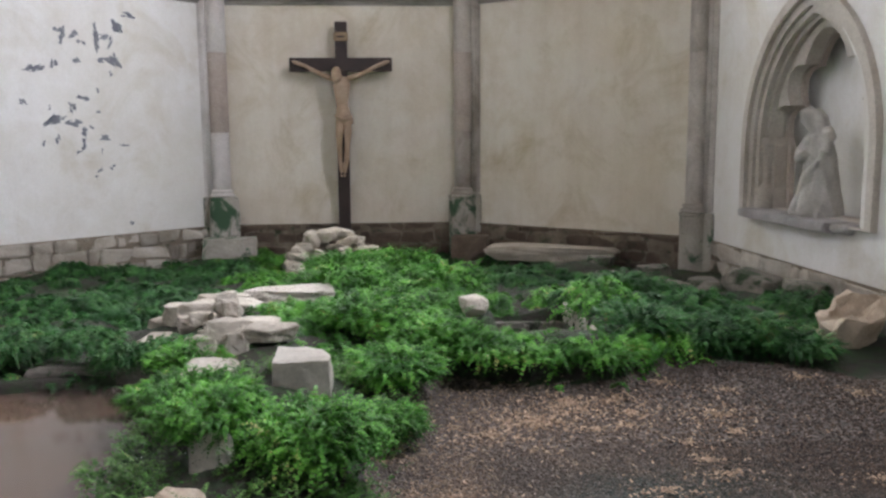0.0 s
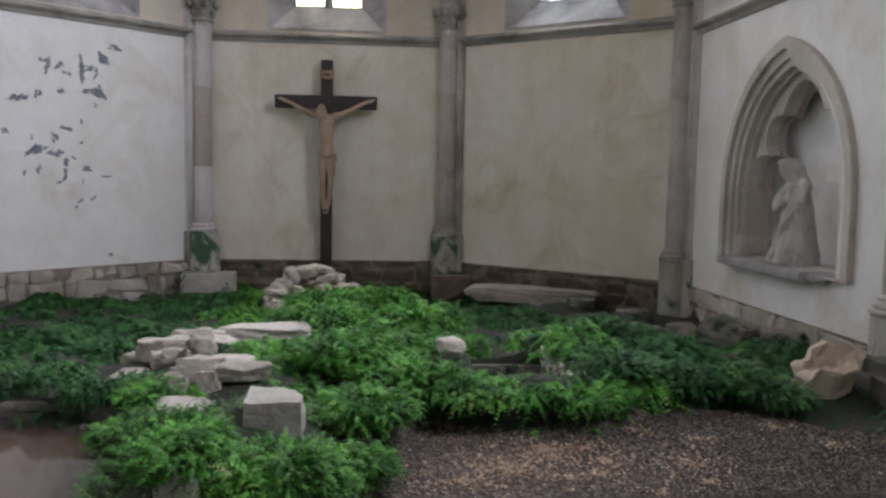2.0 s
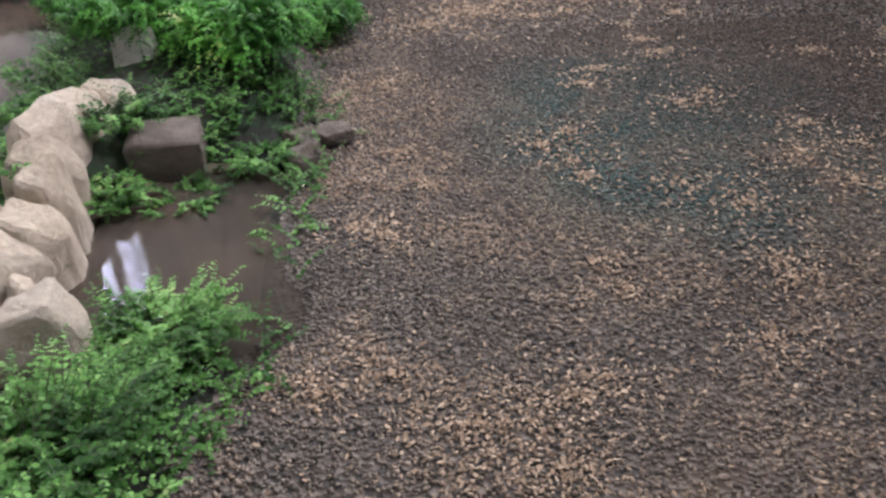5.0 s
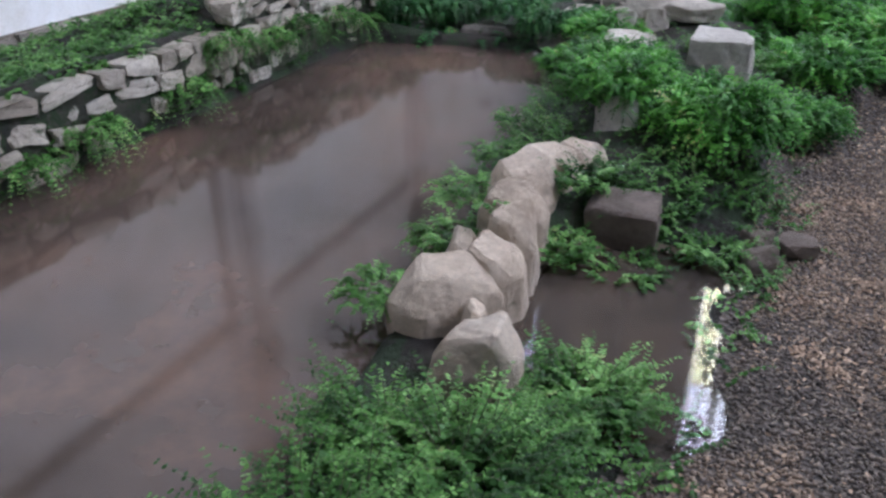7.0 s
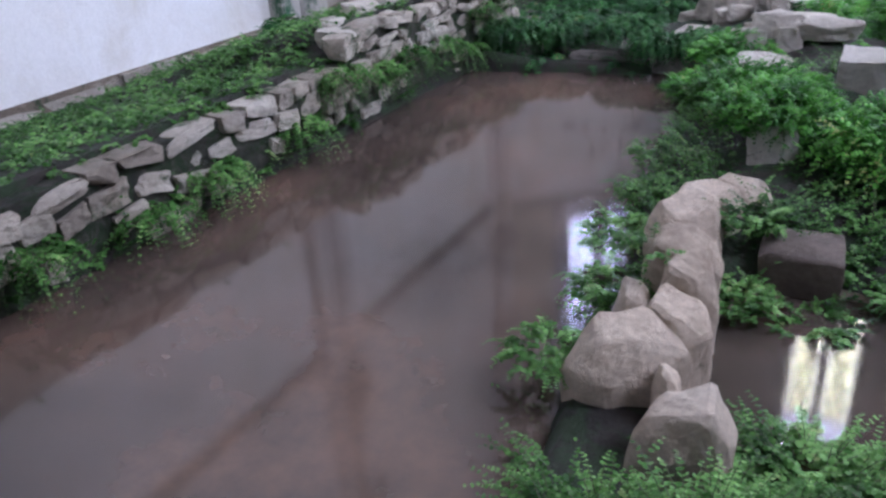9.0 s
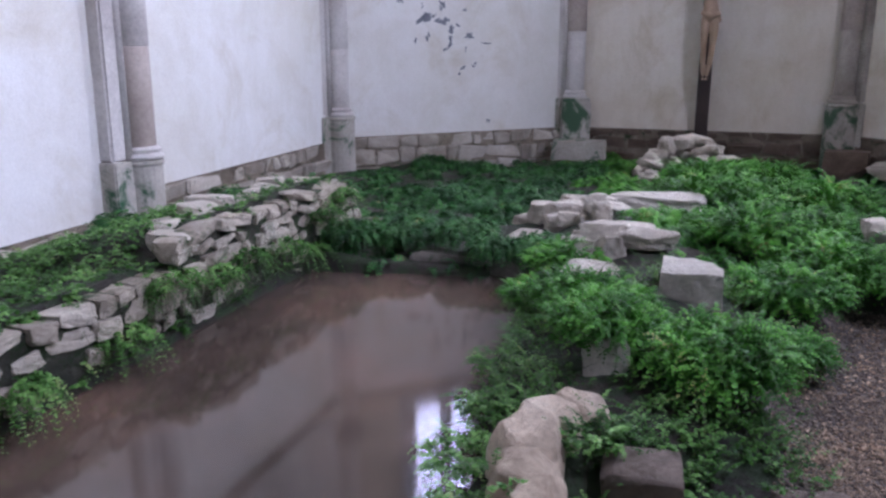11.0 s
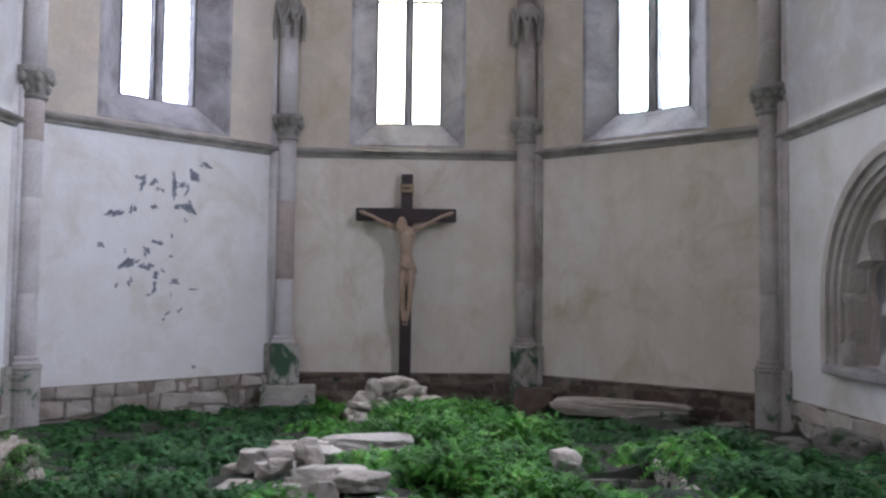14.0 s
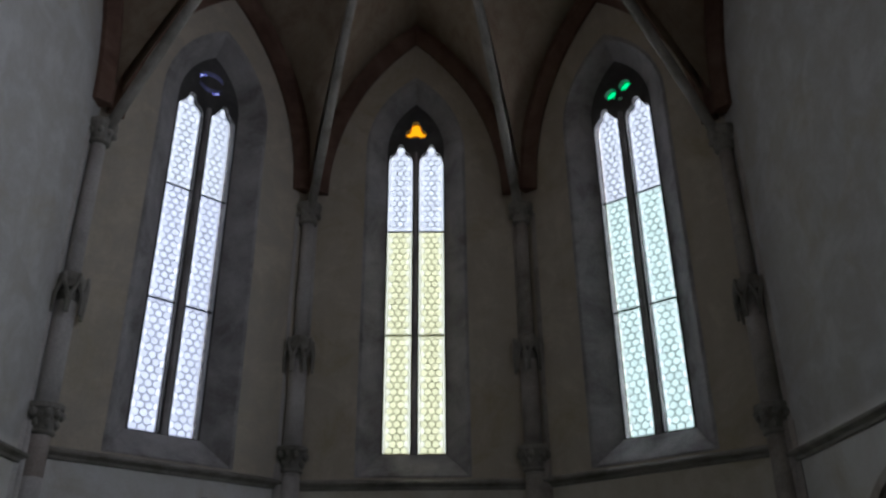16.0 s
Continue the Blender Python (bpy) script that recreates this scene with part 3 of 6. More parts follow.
def column(foot, turn, label, side, square=False, top=0.5, wide=0.19, strip=0.15, mat=M_STONE, foot_mat=M_PEDESTAL):
    """Engaged stone column: pedestal, ring, shaft drums beside a flat order, leaf capital, gabled canopy, upper shafts and top capital."""
    rng = random.Random(int(foot.x * 100))
    ins = Vector((-math.sin(turn), math.cos(turn))) * -1
    c = Vector((foot.x, foot.y)) + ins * 0.1
    col = empty("column", pose(c.x, c.y, 0, 0, 0, math.degrees(turn)), label, "column", "apse columns")
    su = side * (0.15 + strip / 2)
    bm = bmesh.new()
    if square:
        box(bm, (-wide, -wide, -0.35), (wide, 0.12, top - 0.03), 0.02)
        box(bm, (-wide + 0.012, -wide + 0.012, top - 0.05), (wide - 0.012, 0.1, top), 0.012)
    else:
        turned(bm, [(wide, -0.35), (wide, top - 0.05), (wide + 0.012, top - 0.035), (wide + 0.012, top - 0.015), (wide - 0.02, top)], 24)
    part("pedestal", bm, foot_mat, col, "mossy stone pedestal")
    bm = bmesh.new()
    box(bm, (min(su - strip / 2, su + strip / 2) - 0.02, -0.05, -0.35), (max(su - strip / 2, su + strip / 2) + 0.02, 0.2, top), 0.012)
    part("side_pedestal", bm, M_PEDESTAL, col)
    bm = bmesh.new()
    turned(bm, [(0.17, top), (0.185, top + 0.012), (0.185, top + 0.03), (0.155, top + 0.045), (0.15, top + 0.06), (0.165, top + 0.07), (0.165, top + 0.085), (0.13, top + 0.105)], 28)
    part("base", bm, mat, col, "moulded ring base", smooth=True)
    z = top + 0.1
    while z < 3.5:
        h = min(rng.uniform(0.55, 1.1), 3.5 - z)
        bm = bmesh.new()
        r = 0.133 + rng.uniform(-0.003, 0.003)
        turned(bm, [(r - 0.005, z), (r, z + 0.008), (r, z + h - 0.008), (r - 0.005, z + h)], 28)
        part("shaft_drum", bm, rng.choice((M_PINK, mat, mat, mat)), col, smooth=True)
        z += h
    bm = bmesh.new()
    box(bm, (su - strip / 2, -0.02, top + 0.004), (su + strip / 2, 0.2, 3.62), 0.02)
    part("side_order", bm, mat, col)
    bm = bmesh.new()
    turned(bm, [(0.04, top + 0.02), (0.04, 3.62)], 14, side * 0.165, -0.005)
    part("side_roll", bm, mat, col, smooth=True)
    bm = bmesh.new()
    turned(bm, [(0.14, 3.48), (0.165, 3.5), (0.165, 3.52), (0.14, 3.535), (0.145, 3.62), (0.19, 3.75), (0.22, 3.78), (0.22, 3.84)], 16)
    foliage_ring(bm, 0.16, 3.61, 7, 0.04, rng)
    foliage_ring(bm, 0.2, 3.72, 9, 0.048, rng)
    part("capital", bm, M_TRIM, col, "carved leaf capital")
    bm = bmesh.new()
    turned(bm, [(0.135, 3.84), (0.13, 5.12)], 20)
    part("upper_shaft", bm, mat, col, smooth=True)
    bm = bmesh.new()
    box(bm, (su - strip * 0.4, 0.0, 3.62), (su + strip * 0.4, 0.2, 7.6), 0.02)
    part("upper_order", bm, mat, col)
    bm = bmesh.new()
    canopy(bm, 5.0, 0.2, 0.46)
    part("canopy", bm, M_TRIM, col, "weathered gabled stone canopy with a dark underside")
    bm = bmesh.new()
    turned(bm, [(0.1, 5.5), (0.095, 7.45)], 20)
    part("top_shaft", bm, mat, col, smooth=True)
    bm = bmesh.new()
    turned(bm, [(0.045, 5.5), (0.045, 7.45)], 12, -side * 0.125, 0.06)
    part("top_roll", bm, mat, col, smooth=True)
    bm = bmesh.new()
    turned(bm, [(0.12, 7.4), (0.145, 7.43), (0.13, 7.46), (0.15, 7.58), (0.2, 7.68), (0.2, 7.75)], 16)
    foliage_ring(bm, 0.165, 7.57, 8, 0.045, rng)
    part("top_capital", bm, M_TRIM, col, "carved leaf top capital")
    return col


column(V0, radians(67), "pale stone engaged column with leaf capital and mossy pedestal", -1, top=0.49, mat=M_PALE)
column(V1, radians(22), "pale stone engaged column with green-stained square pedestal", -1, True, 0.62, 0.2, 0.09, M_PALE, M_PEDESTAL_M)
column(V2, radians(-22), "shaded stone engaged column with leaf capital", 1, False, 0.62, 0.21, 0.09, foot_mat=M_PEDESTAL_M)
column(V3, radians(-67), "stone engaged column beside the niche wall", 1, top=0.52)
column(L_MID, radians(90), "whitish stone engaged column above the pool wall", -1, top=0.46, wide=0.17, strip=0.2, mat=M_PALE)
column(R_MID, radians(-90), "large stone engaged column on a heavy plinth", 1, top=0.56, wide=0.2, strip=0.2)

# ---------------------------------------------------------------- ground
M_SOIL = stone_like("damp_soil", (0.012, 0.01, 0.007), (0.028, 0.022, 0.015), (0.055, 0.044, 0.03), 9.0, bump=1.0, moss=(0.02, 0.04, 0.01), moss_at=0.5)


def gravel_bed(name):
    mat, nt, bsdf = nodes_of(name)
    pos = world_place(nt)
    v = nt.nodes.new("ShaderNodeTexVoronoi")
    v.inputs["Scale"].default_value = 55
    nt.links.new(pos, v.inputs["Vector"])
    a = noise_node(nt, 1.1, 6, 0.7, pos, 0.8)
    col = ramp(nt, v.outputs["Color"], [(0.2, (0.03, 0.024, 0.019)), (0.6, (0.085, 0.067, 0.053)), (0.9, (0.16, 0.127, 0.1))])
    col = mixed(nt, ramp(nt, a, [(0.55, (0, 0, 0)), (0.7, (0.5, 0.5, 0.5))]), col, (0.13, 0.085, 0.055))
    nt.links.new(col, bsdf.inputs["Base Color"])
    bsdf.inputs["Roughness"].default_value = 0.85
    bumped(nt, bsdf, v.outputs["Distance"], 0.9, 0.02)
    return mat


M_GRAVEL = gravel_bed("gravel_bed")
M_POOLBED = stone_like("pool_mud", (0.1, 0.075, 0.05), (0.16, 0.12, 0.085), (0.24, 0.18, 0.13), 2.2, bump=0.3)

POOL_X0, POOL_Y1, WATER_Z = -2.1, 3.75, 0.0


def smooth(e0, e1, x):
    t = np.clip((x - e0) / (e1 - e0), 0, 1)
    return t * t * (3 - 2 * t)


def bank_x(y):
    return np.interp(y, [-6, -0.5, 0.25, 0.64, 1.3, 2.0, 2.6, 3.3, 3.7], [0.2, 0.25, 0.36, 0.5, 0.53, 0.55, 0.5, 0.7, 0.92])


def bank_y(x):
    return np.interp(x, [0.9, 1.25, 1.9, 2.4, 3.1, 3.4, 3.8, 4.6], [3.75, 3.6, 3.5, 4.0, 3.95, 3.6, 3.3, 3.2])


def gravel_mask(x, y):
    """1 on the gravel, 0 under the plants."""
    a = smooth(-0.06, 0.1, x - bank_x(y))
    b = smooth(-0.06, 0.12, bank_y(x) - y)
    return a * b


def pool_edge(y):
    return np.interp(y, [-1, 0, 0.3, 0.6, 0.9, 1.8, 2.8, 3.7], [-0.1, -0.16, -0.2, -0.27, -0.26, -0.38, -0.5, -0.62])


def pool_mask(x, y):
    wob = 0.02 * np.sin(5.1 * y) + 0.015 * np.sin(11.3 * y + 1)
    return smooth(0.0, 0.12, x - POOL_X0) * smooth(0.0, 0.16, pool_edge(y) + wob - x) * smooth(0.0, 0.15, POOL_Y1 + 0.06 * np.sin(4 * x) - y)


def pit_mask(x, y):
    return smooth(0, 0.06, x - 1.34) * smooth(0, 0.06, 1.98 - x) * smooth(0, 0.06, y - 4.15) * smooth(0, 0.06, 5.15 - y)


def puddle_mask(x, y):
    xw = x + 0.035 * np.sin(6.5 * y + 0.5) + 0.018 * np.sin(17 * y)
    return np.exp(-(((xw - 0.23 - 0.06 * (y - 0.9)) / 0.295) ** 4) - ((y - 1.0) / 0.56) ** 4)


def ground_z(x, y):
    x, y = np.asarray(x, float), np.asarray(y, float)
    base = np.interp(y, [-9, 0, 3.5, 5, 7, 9, 11], [0.0, 0.02, 0.05, 0.0, -0.12, -0.22, -0.26])
    xr = np.interp(y, [-1, 0.5, 1.8, 3.2, 5, 7.5, 9.6], [-0.12, -0.05, 0.02, 0.05, -0.25, -0.1, 0.1])
    hr = np.interp(y, [-1, 0.2, 0.7, 1.3, 2, 3.2, 5, 6, 7.5, 9.6, 10.6], [0.1, 0.08, 0.03, 0.05, 0.14, 0.2, 0.22, 0.14, 0.08, 0.12, 0.02])
    wr = np.interp(y, [0, 2, 4, 7, 10], [0.35, 0.4, 0.6, 0.9, 0.6])
    z = base + hr * np.exp(-(((x - xr) / wr) ** 2))
    z += 0.12 * np.exp(-(((x - 1.6) / 0.95) ** 2) - ((y - 4.8) / 0.75) ** 2)
    z += 0.12 * smooth(3.6, 3.9, y) * smooth(0.8, 1.1, x) * smooth(2.5, 2.1, x) * smooth(5.3, 4.6, y)
    z += 0.1 * np.exp(-(((x - 1.3) / 0.7) ** 2) - ((y - 6.0) / 0.7) ** 2)
    z += 0.18 * np.exp(-(((x - 3.3) / 0.9) ** 2) - ((y - 5.4) / 0.9) ** 2)
    z += 0.12 * np.exp(-(((x - 3.0) / 1.1) ** 2) - ((y - 8.2) / 0.6) ** 2)
    z += (0.05 * np.sin(2.3 * x + 1.7 * y) * np.sin(1.9 * y - 0.8 * x) + 0.045 * np.sin(5.3 * x - 2.1 * y + 1) * np.sin(4.7 * y + 1.3 * x)) * smooth(2.0, 4.0, y)
    # ledge between the pool wall and the church wall, and its raised end
    led = smooth(0.0, 0.1, POOL_X0 - x) * smooth(0.0, 0.3, 4.6 - y)
    top = np.interp(x, [-4.3, -2.15], [-0.08, 0.37]) + 0.14 * smooth(2.3, 2.7, y) * smooth(-4.4, -2.6, x)
    z = z * (1 - led) + top * led
    g = gravel_mask(x, y)
    z = z * (1 - g) + 0.012 * g
    z = z * (1 - pit_mask(x, y)) - 0.4 * pit_mask(x, y)
    pud = puddle_mask(x, y)
    z = z * (1 - pud) - 0.05 * pud
    p = pool_mask(x, y)
    return z * (1 - p) - 0.22 * p


def grid_mesh(name, xs, ys, zfun, mats, pick):
    X, Y = np.meshgrid(xs, ys)
    Z = zfun(X, Y)
    verts = np.stack([X, Y, Z], -1).reshape(-1, 3)
    ny, nx = X.shape
    idx = np.arange(nx * ny).reshape(ny, nx)
    quads = np.stack([idx[:-1, :-1], idx[:-1, 1:], idx[1:, 1:], idx[1:, :-1]], -1).reshape(-1, 4)
    me = bpy.data.meshes.new(name)
    me.from_pydata(verts.tolist(), [], quads.tolist())
    cx, cy = X[:-1, :-1].ravel() + 0.02, Y[:-1, :-1].ravel() + 0.02
    for mt in mats:
        me.materials.append(mt)
    me.polygons.foreach_set("material_index", pick(cx, cy).astype(np.int32))
    me.shade_smooth()
    return me


xs = np.concatenate([np.linspace(-4.4, -2.6, 30), np.linspace(-2.55, 2.2, 140), np.linspace(2.25, 4.9, 45)])
ys = np.concatenate([np.linspace(-9.2, -1.6, 30), np.linspace(-1.5, 5.3, 190), np.linspace(5.35, 11.2, 90)])
ground = new("ground", grid_mesh("ground", xs, ys, ground_z, [M_SOIL, M_GRAVEL, M_POOLBED],
             lambda x, y: np.where((pool_mask(x, y) > 0.5) | (puddle_mask(x, y) > 0.45), 2, np.where(gravel_mask(x, y) > 0.4, 1, 0))))
tagged(ground, "excavated church floor of damp soil, gravel and pool mud", "ground", kind="structure")


# ---------------------------------------------------------------- water
def water_mat(name, tint, clear, ripple=0.05, blur=0.07, ior=1.6):
    """Still water: mirror-like gloss by angle over a murky body."""
    mat, nt, bsdf = nodes_of(name)
    out = nt.nodes["Material Output"]
    pos = world_place(nt)
    murk = nt.nodes.new("ShaderNodeBsdfDiffuse")
    a = noise_node(nt, 1.1, 7, 0.65, pos, 0.1)
    nt.links.new(ramp(nt, a, [(0.36, tuple(0.5 * c for c in tint)), (0.5, tint), (0.64, (tint[0] * 1.6, tint[1] * 1.4, tint[2] * 1.3))]), murk.inputs[0])
    see = nt.nodes.new("ShaderNodeBsdfTransparent")
    see.inputs[0].default_value = (0.55, 0.45, 0.36, 1)
    body = nt.nodes.new("ShaderNodeMixShader")
    body.inputs[0].default_value = clear
    nt.links.new(murk.outputs[0], body.inputs[1])
    nt.links.new(see.outputs[0], body.inputs[2])
    gloss = nt.nodes.new("ShaderNodeBsdfGlossy")
    gloss.inputs[1].default_value = blur
    fres = nt.nodes.new("ShaderNodeFresnel")
    fres.inputs[0].default_value = ior
    b = nt.nodes.new("ShaderNodeBump")
    b.inputs["Strength"].default_value, b.inputs["Distance"].default_value = ripple, 0.002
    nt.links.new(noise_node(nt, 6, 3, 0.5, pos), b.inputs["Height"])
    nt.links.new(b.outputs[0], gloss.inputs["Normal"])
    mix = nt.nodes.new("ShaderNodeMixShader")
    nt.links.new(fres.outputs[0], mix.inputs[0])
    nt.links.new(body.outputs[0], mix.inputs[1])
    nt.links.new(gloss.outputs[0], mix.inputs[2])
    nt.links.new(mix.outputs[0], out.inputs[0])
    return mat


M_WATER = water_mat("murky_pool_water", (0.115, 0.085, 0.066), 0.3)
M_PUDDLE = water_mat("clear_puddle_water", (0.1, 0.085, 0.07), 0.5, 0.03, 0.05, 1.33)


def water_sheet(name, x0, x1, y0, y1, z, mat, label):
    bm = bmesh.new()
    bmesh.ops.create_grid(bm, x_segments=12, y_segments=20, size=0.5)
    for v in bm.verts:
        v.co = Vector((x0 + (v.co.x + 0.5) * (x1 - x0), y0 + (v.co.y + 0.5) * (y1 - y0), z))
    return tagged(part(name, bm, mat), label, "water", kind="structure")


water_sheet("water", -2.14, -0.02, -8.9, 3.98, WATER_Z, M_WATER, "murky brown still pool water")
water_sheet("water", -0.1, 0.74, 0.25, 1.75, 0.004, M_PUDDLE, "shallow clear puddle beside the gravel")


# ---------------------------------------------------------------- crucifix
def beam(lo, hi, bevel=0.008):
    bm = bmesh.new()
    box(bm, lo, hi, bevel)
    return bm


cross = empty("crucifix", pose(0.01, 10.78, 0.12, 0, 0, 0), "dark wooden crucifix with carved pale figure leaning on wall", "crucifix")
part("upright", beam((-0.083, 0.02, 0.0), (0.083, 0.1, 2.9)), M_WOODD, cross)
part("crossbeam", beam((-0.715, -0.005, 2.225), (0.7, 0.075, 2.41)), M_WOODD, cross)
part("plaque", beam((-0.1, -0.02, 2.635), (0.1, 0.02, 2.755), 0.006), M_PLAQUE, cross, "small tan title board")
bm = bmesh.new()
box(bm, (-0.05, -0.026, 2.68), (0.05, -0.018, 2.705))
part("inscription", bm, M_WOODD, cross, "faded dark inscription bar")
bm = bmesh.new()
F = -0.1
for s, hx in ((-1, -0.625), (1, 0.62)):
    tube(bm, [(s * 0.09, F + 0.01, 2.12), (s * 0.19, F + 0.02, 2.14), (s * 0.36, F + 0.03, 2.22), (s * 0.48, F + 0.05, 2.29), (hx, F + 0.06, 2.345), (hx + s * 0.05, F + 0.06, 2.36)], [0.045, 0.04, 0.032, 0.027, 0.028, 0.012], 10)
tube(bm, [(0, F, 2.13), (0.01, F - 0.02, 2.02), (0.005, F - 0.02, 1.9), (0.01, F, 1.76), (0.02, F, 1.64), (0.02, F + 0.01, 1.52)], [0.09, 0.12, 0.105, 0.08, 0.105, 0.09], 14)
tube(bm, [(-0.055, F - 0.1, 2.27), (-0.06, F - 0.105, 2.22), (-0.06, F - 0.11, 2.16), (-0.055, F - 0.105, 2.1), (-0.05, F - 0.09, 2.05)], [0.03, 0.066, 0.074, 0.065, 0.03], 12)
tube(bm, [(-0.03, F - 0.04, 2.12), (0.0, F, 2.06)], [0.05, 0.06], 10)
for s in (-1, 1):
    tube(bm, [(0.02 + s * 0.05, F, 1.56), (0.02 + s * 0.06, F - 0.05, 1.38), (0.015 + s * 0.055, F - 0.06, 1.22), (0.01 + s * 0.045, F - 0.02, 1.02), (0.0 + s * 0.025, F - 0.02, 0.85), (0.0 + s * 0.02, F - 0.06, 0.78)], [0.062, 0.055, 0.04, 0.036, 0.025, 0.022], 10)
tube(bm, [(-0.09, F - 0.02, 1.62), (0.02, F - 0.1, 1.57), (0.12, F - 0.03, 1.6), (0.15, F - 0.02, 1.5)], [0.03, 0.045, 0.04, 0.02], 8)
fig = part("figure", bm, M_FIGURE, cross, "carved pale painted wooden figure", smooth=True)
rm = fig.modifiers.new("remesh", "REMESH")
rm.mode, rm.voxel_size, rm.use_smooth_shade = "VOXEL", 0.009, True


# ---------------------------------------------------------------- stones
def stone(bm, c, size, turn=0.0, seed=0, rough=0.12, flat=False, sub=2, worn=False):
    """A rough, weathered block about c: a cube with broken-off faces, then worn by noise."""
    b2 = bmesh.new()
    bmesh.ops.create_cube(b2, size=1.0)
    bmesh.ops.subdivide_edges(b2, edges=b2.edges[:], cuts=sub + 2, use_grid_fill=True)
    off = Vector((seed * 3.7, seed * 1.3, seed * 0.7))
    rng = random.Random(seed * 7 + 1)
    rot = Matrix.Rotation(turn, 3, "Z")
    soft = 0.12 if flat else 0.16 if worn else 0.25
    cuts = [Vector((rng.gauss(0, 1), rng.gauss(0, 1), rng.gauss(0, 0.7))).normalized() for _ in range(3 if flat else 11 if worn else 8)]
    deep = [rng.uniform(0.5, 0.62) if flat else rng.uniform(0.34, 0.55) if worn else rng.uniform(0.36, 0.5) for _ in cuts]
    for v in b2.verts:
        p = v.co.copy()
        p = p.lerp(p.normalized() * 0.58, soft)
        for n_, d_ in zip(cuts, deep):
            over = p.dot(n_) - d_
            if over > 0:
                p -= n_ * over * 0.9
        p += rough * 0.7 * noise.noise_vector(p * 1.4 + off) + 0.35 * rough * noise.noise_vector(p * 5 + off)
        v.co = rot @ Vector((p.x * size[0], p.y * size[1], p.z * size[2])) + Vector(c)
    merge(bm, b2)


SET_STONES = []


def bare(x, y):
    """0 where a laid stone shows through the plants, 1 elsewhere."""
    out = np.ones_like(x)
    for sx, sy, r in SET_STONES:
        out *= 1 - 0.98 * np.exp(-((((x - sx) / r) ** 2 + ((y - sy + 0.35 * r) / (1.3 * r)) ** 2) ** 2))
    return out


def loose_stone(name, c, size, turn, mat, label, seed, group="", rough=0.12, flat=False, worn=False):
    bm = bmesh.new()
    SET_STONES.append((c[0], c[1], 0.42 * max(size[0], size[1])))
    stone(bm, (0, 0, size[2] / 2), size, turn, seed, rough, flat, 6 if worn else 3, worn)
    ob = part(name, bm, mat, m=pose(*c), smooth=worn)
    return tagged(ob, label, "stone", group)


def on_ground(x, y, dz=0.0):
    return (x, y, float(ground_z(x, y)) + dz)


# chain of tan boulders on the bank between pool and puddle
CHAIN = [((-0.16, 0.78), (0.36, 0.25, 0.3), 0.75, 44), ((0.03, 0.53), (0.26, 0.22, 0.29), 0.5, 5), ((-0.04, 0.68), (0.1, 0.13, 0.25), 0.2, 3),
         ((-0.09, 0.92), (0.22, 0.24, 0.3), 0.1, 4), ((-0.1, 1.1), (0.2, 0.28, 0.33), 0.2, 17), ((-0.23, 1.03), (0.14, 0.2, 0.24), 0.3, 6), ((-0.16, 1.27), (0.26, 0.26, 0.33), 0.4, 10),
         ((-0.2, 1.48), (0.28, 0.3, 0.33), -0.2, 7), ((-0.16, 1.66), (0.28, 0.22, 0.32), -0.3, 8), ((-0.1, 1.82), (0.27, 0.17, 0.29), -0.15, 9)]


def broken_rock(size, turn, seed):
    """An angular broken rock: the hull of a jittered block with a tilted top, its edges worn and its faces uneven."""
    rng = random.Random(seed * 13 + 5)
    bm = bmesh.new()
    tilt, lean = rng.uniform(-0.12, 0.12), rng.uniform(-0.12, 0.12)
    for k in range(9):
        a = 2 * math.pi * (k + rng.uniform(-0.3, 0.3)) / 9
        r = rng.uniform(0.4, 0.52)
        u, v = r * math.cos(a), r * math.sin(a)
        bm.verts.new((u * 1.02, v * 1.02, 0.0))
        bm.verts.new((u, v, rng.uniform(0.45, 0.7)))
        if k % 2:
            bm.verts.new((u * 0.72, v * 0.72, 0.92 + tilt * u * 2 + lean * v * 2 + rng.uniform(-0.04, 0.04)))
    done = bmesh.ops.convex_hull(bm, input=bm.verts[:])
    bmesh.ops.delete(bm, geom=[g for g in done["geom_interior"] if isinstance(g, bmesh.types.BMVert)], context="VERTS")
    for v in bm.verts:
        v.co = Vector((v.co.x * size[0], v.co.y * size[1], v.co.z * size[2]))
    bmesh.ops.dissolve_limit(bm, angle_limit=0.22, verts=bm.verts[:], edges=bm.edges[:])
    bmesh.ops.bevel(bm, geom=bm.edges[:], offset=0.01, segments=1, affect="EDGES")
    bmesh.ops.triangulate(bm, faces=bm.faces[:])
    bmesh.ops.subdivide_edges(bm, edges=[e for e in bm.edges if e.calc_length() > 0.035], cuts=2, use_grid_fill=True)
    off = Vector((seed * 1.7, seed * 0.9, 0))
    rot = Matrix.Rotation(turn, 3, "Z")
    for v in bm.verts:
        v.co = rot @ (v.co + 0.014 * noise.noise_vector(v.co * 9 + off) + 0.005 * noise.noise_vector(v.co * 30 + off))
    return bm


for (x, y), size, turn, sd in CHAIN:
    SET_STONES.append((x, y, 0.42 * max(size[0], size[1])))
    rock = part("boulder", broken_rock(size, turn, sd), M_ROCK, m=pose(x, y, -0.06))
    tagged(rock, "tan broken sandstone boulder on the pool bank", "stone", "boulders along the pool")
SET_STONES.append((0.02, 0.42, 0.12))
loose_stone("stone_block", (0.14, 1.53, -0.01), (0.24, 0.18, 0.165), 0.12, M_WETBLOCK, "squared sandstone block with a dark wet face", 11, "", 0.05, True)
loose_stone("stone_block", (0.21, 3.06, 0.05), (0.28, 0.34, 0.33), 0.04, M_BLOCK, "squared pale limestone block among the plants", 12, "", 0.05, True)
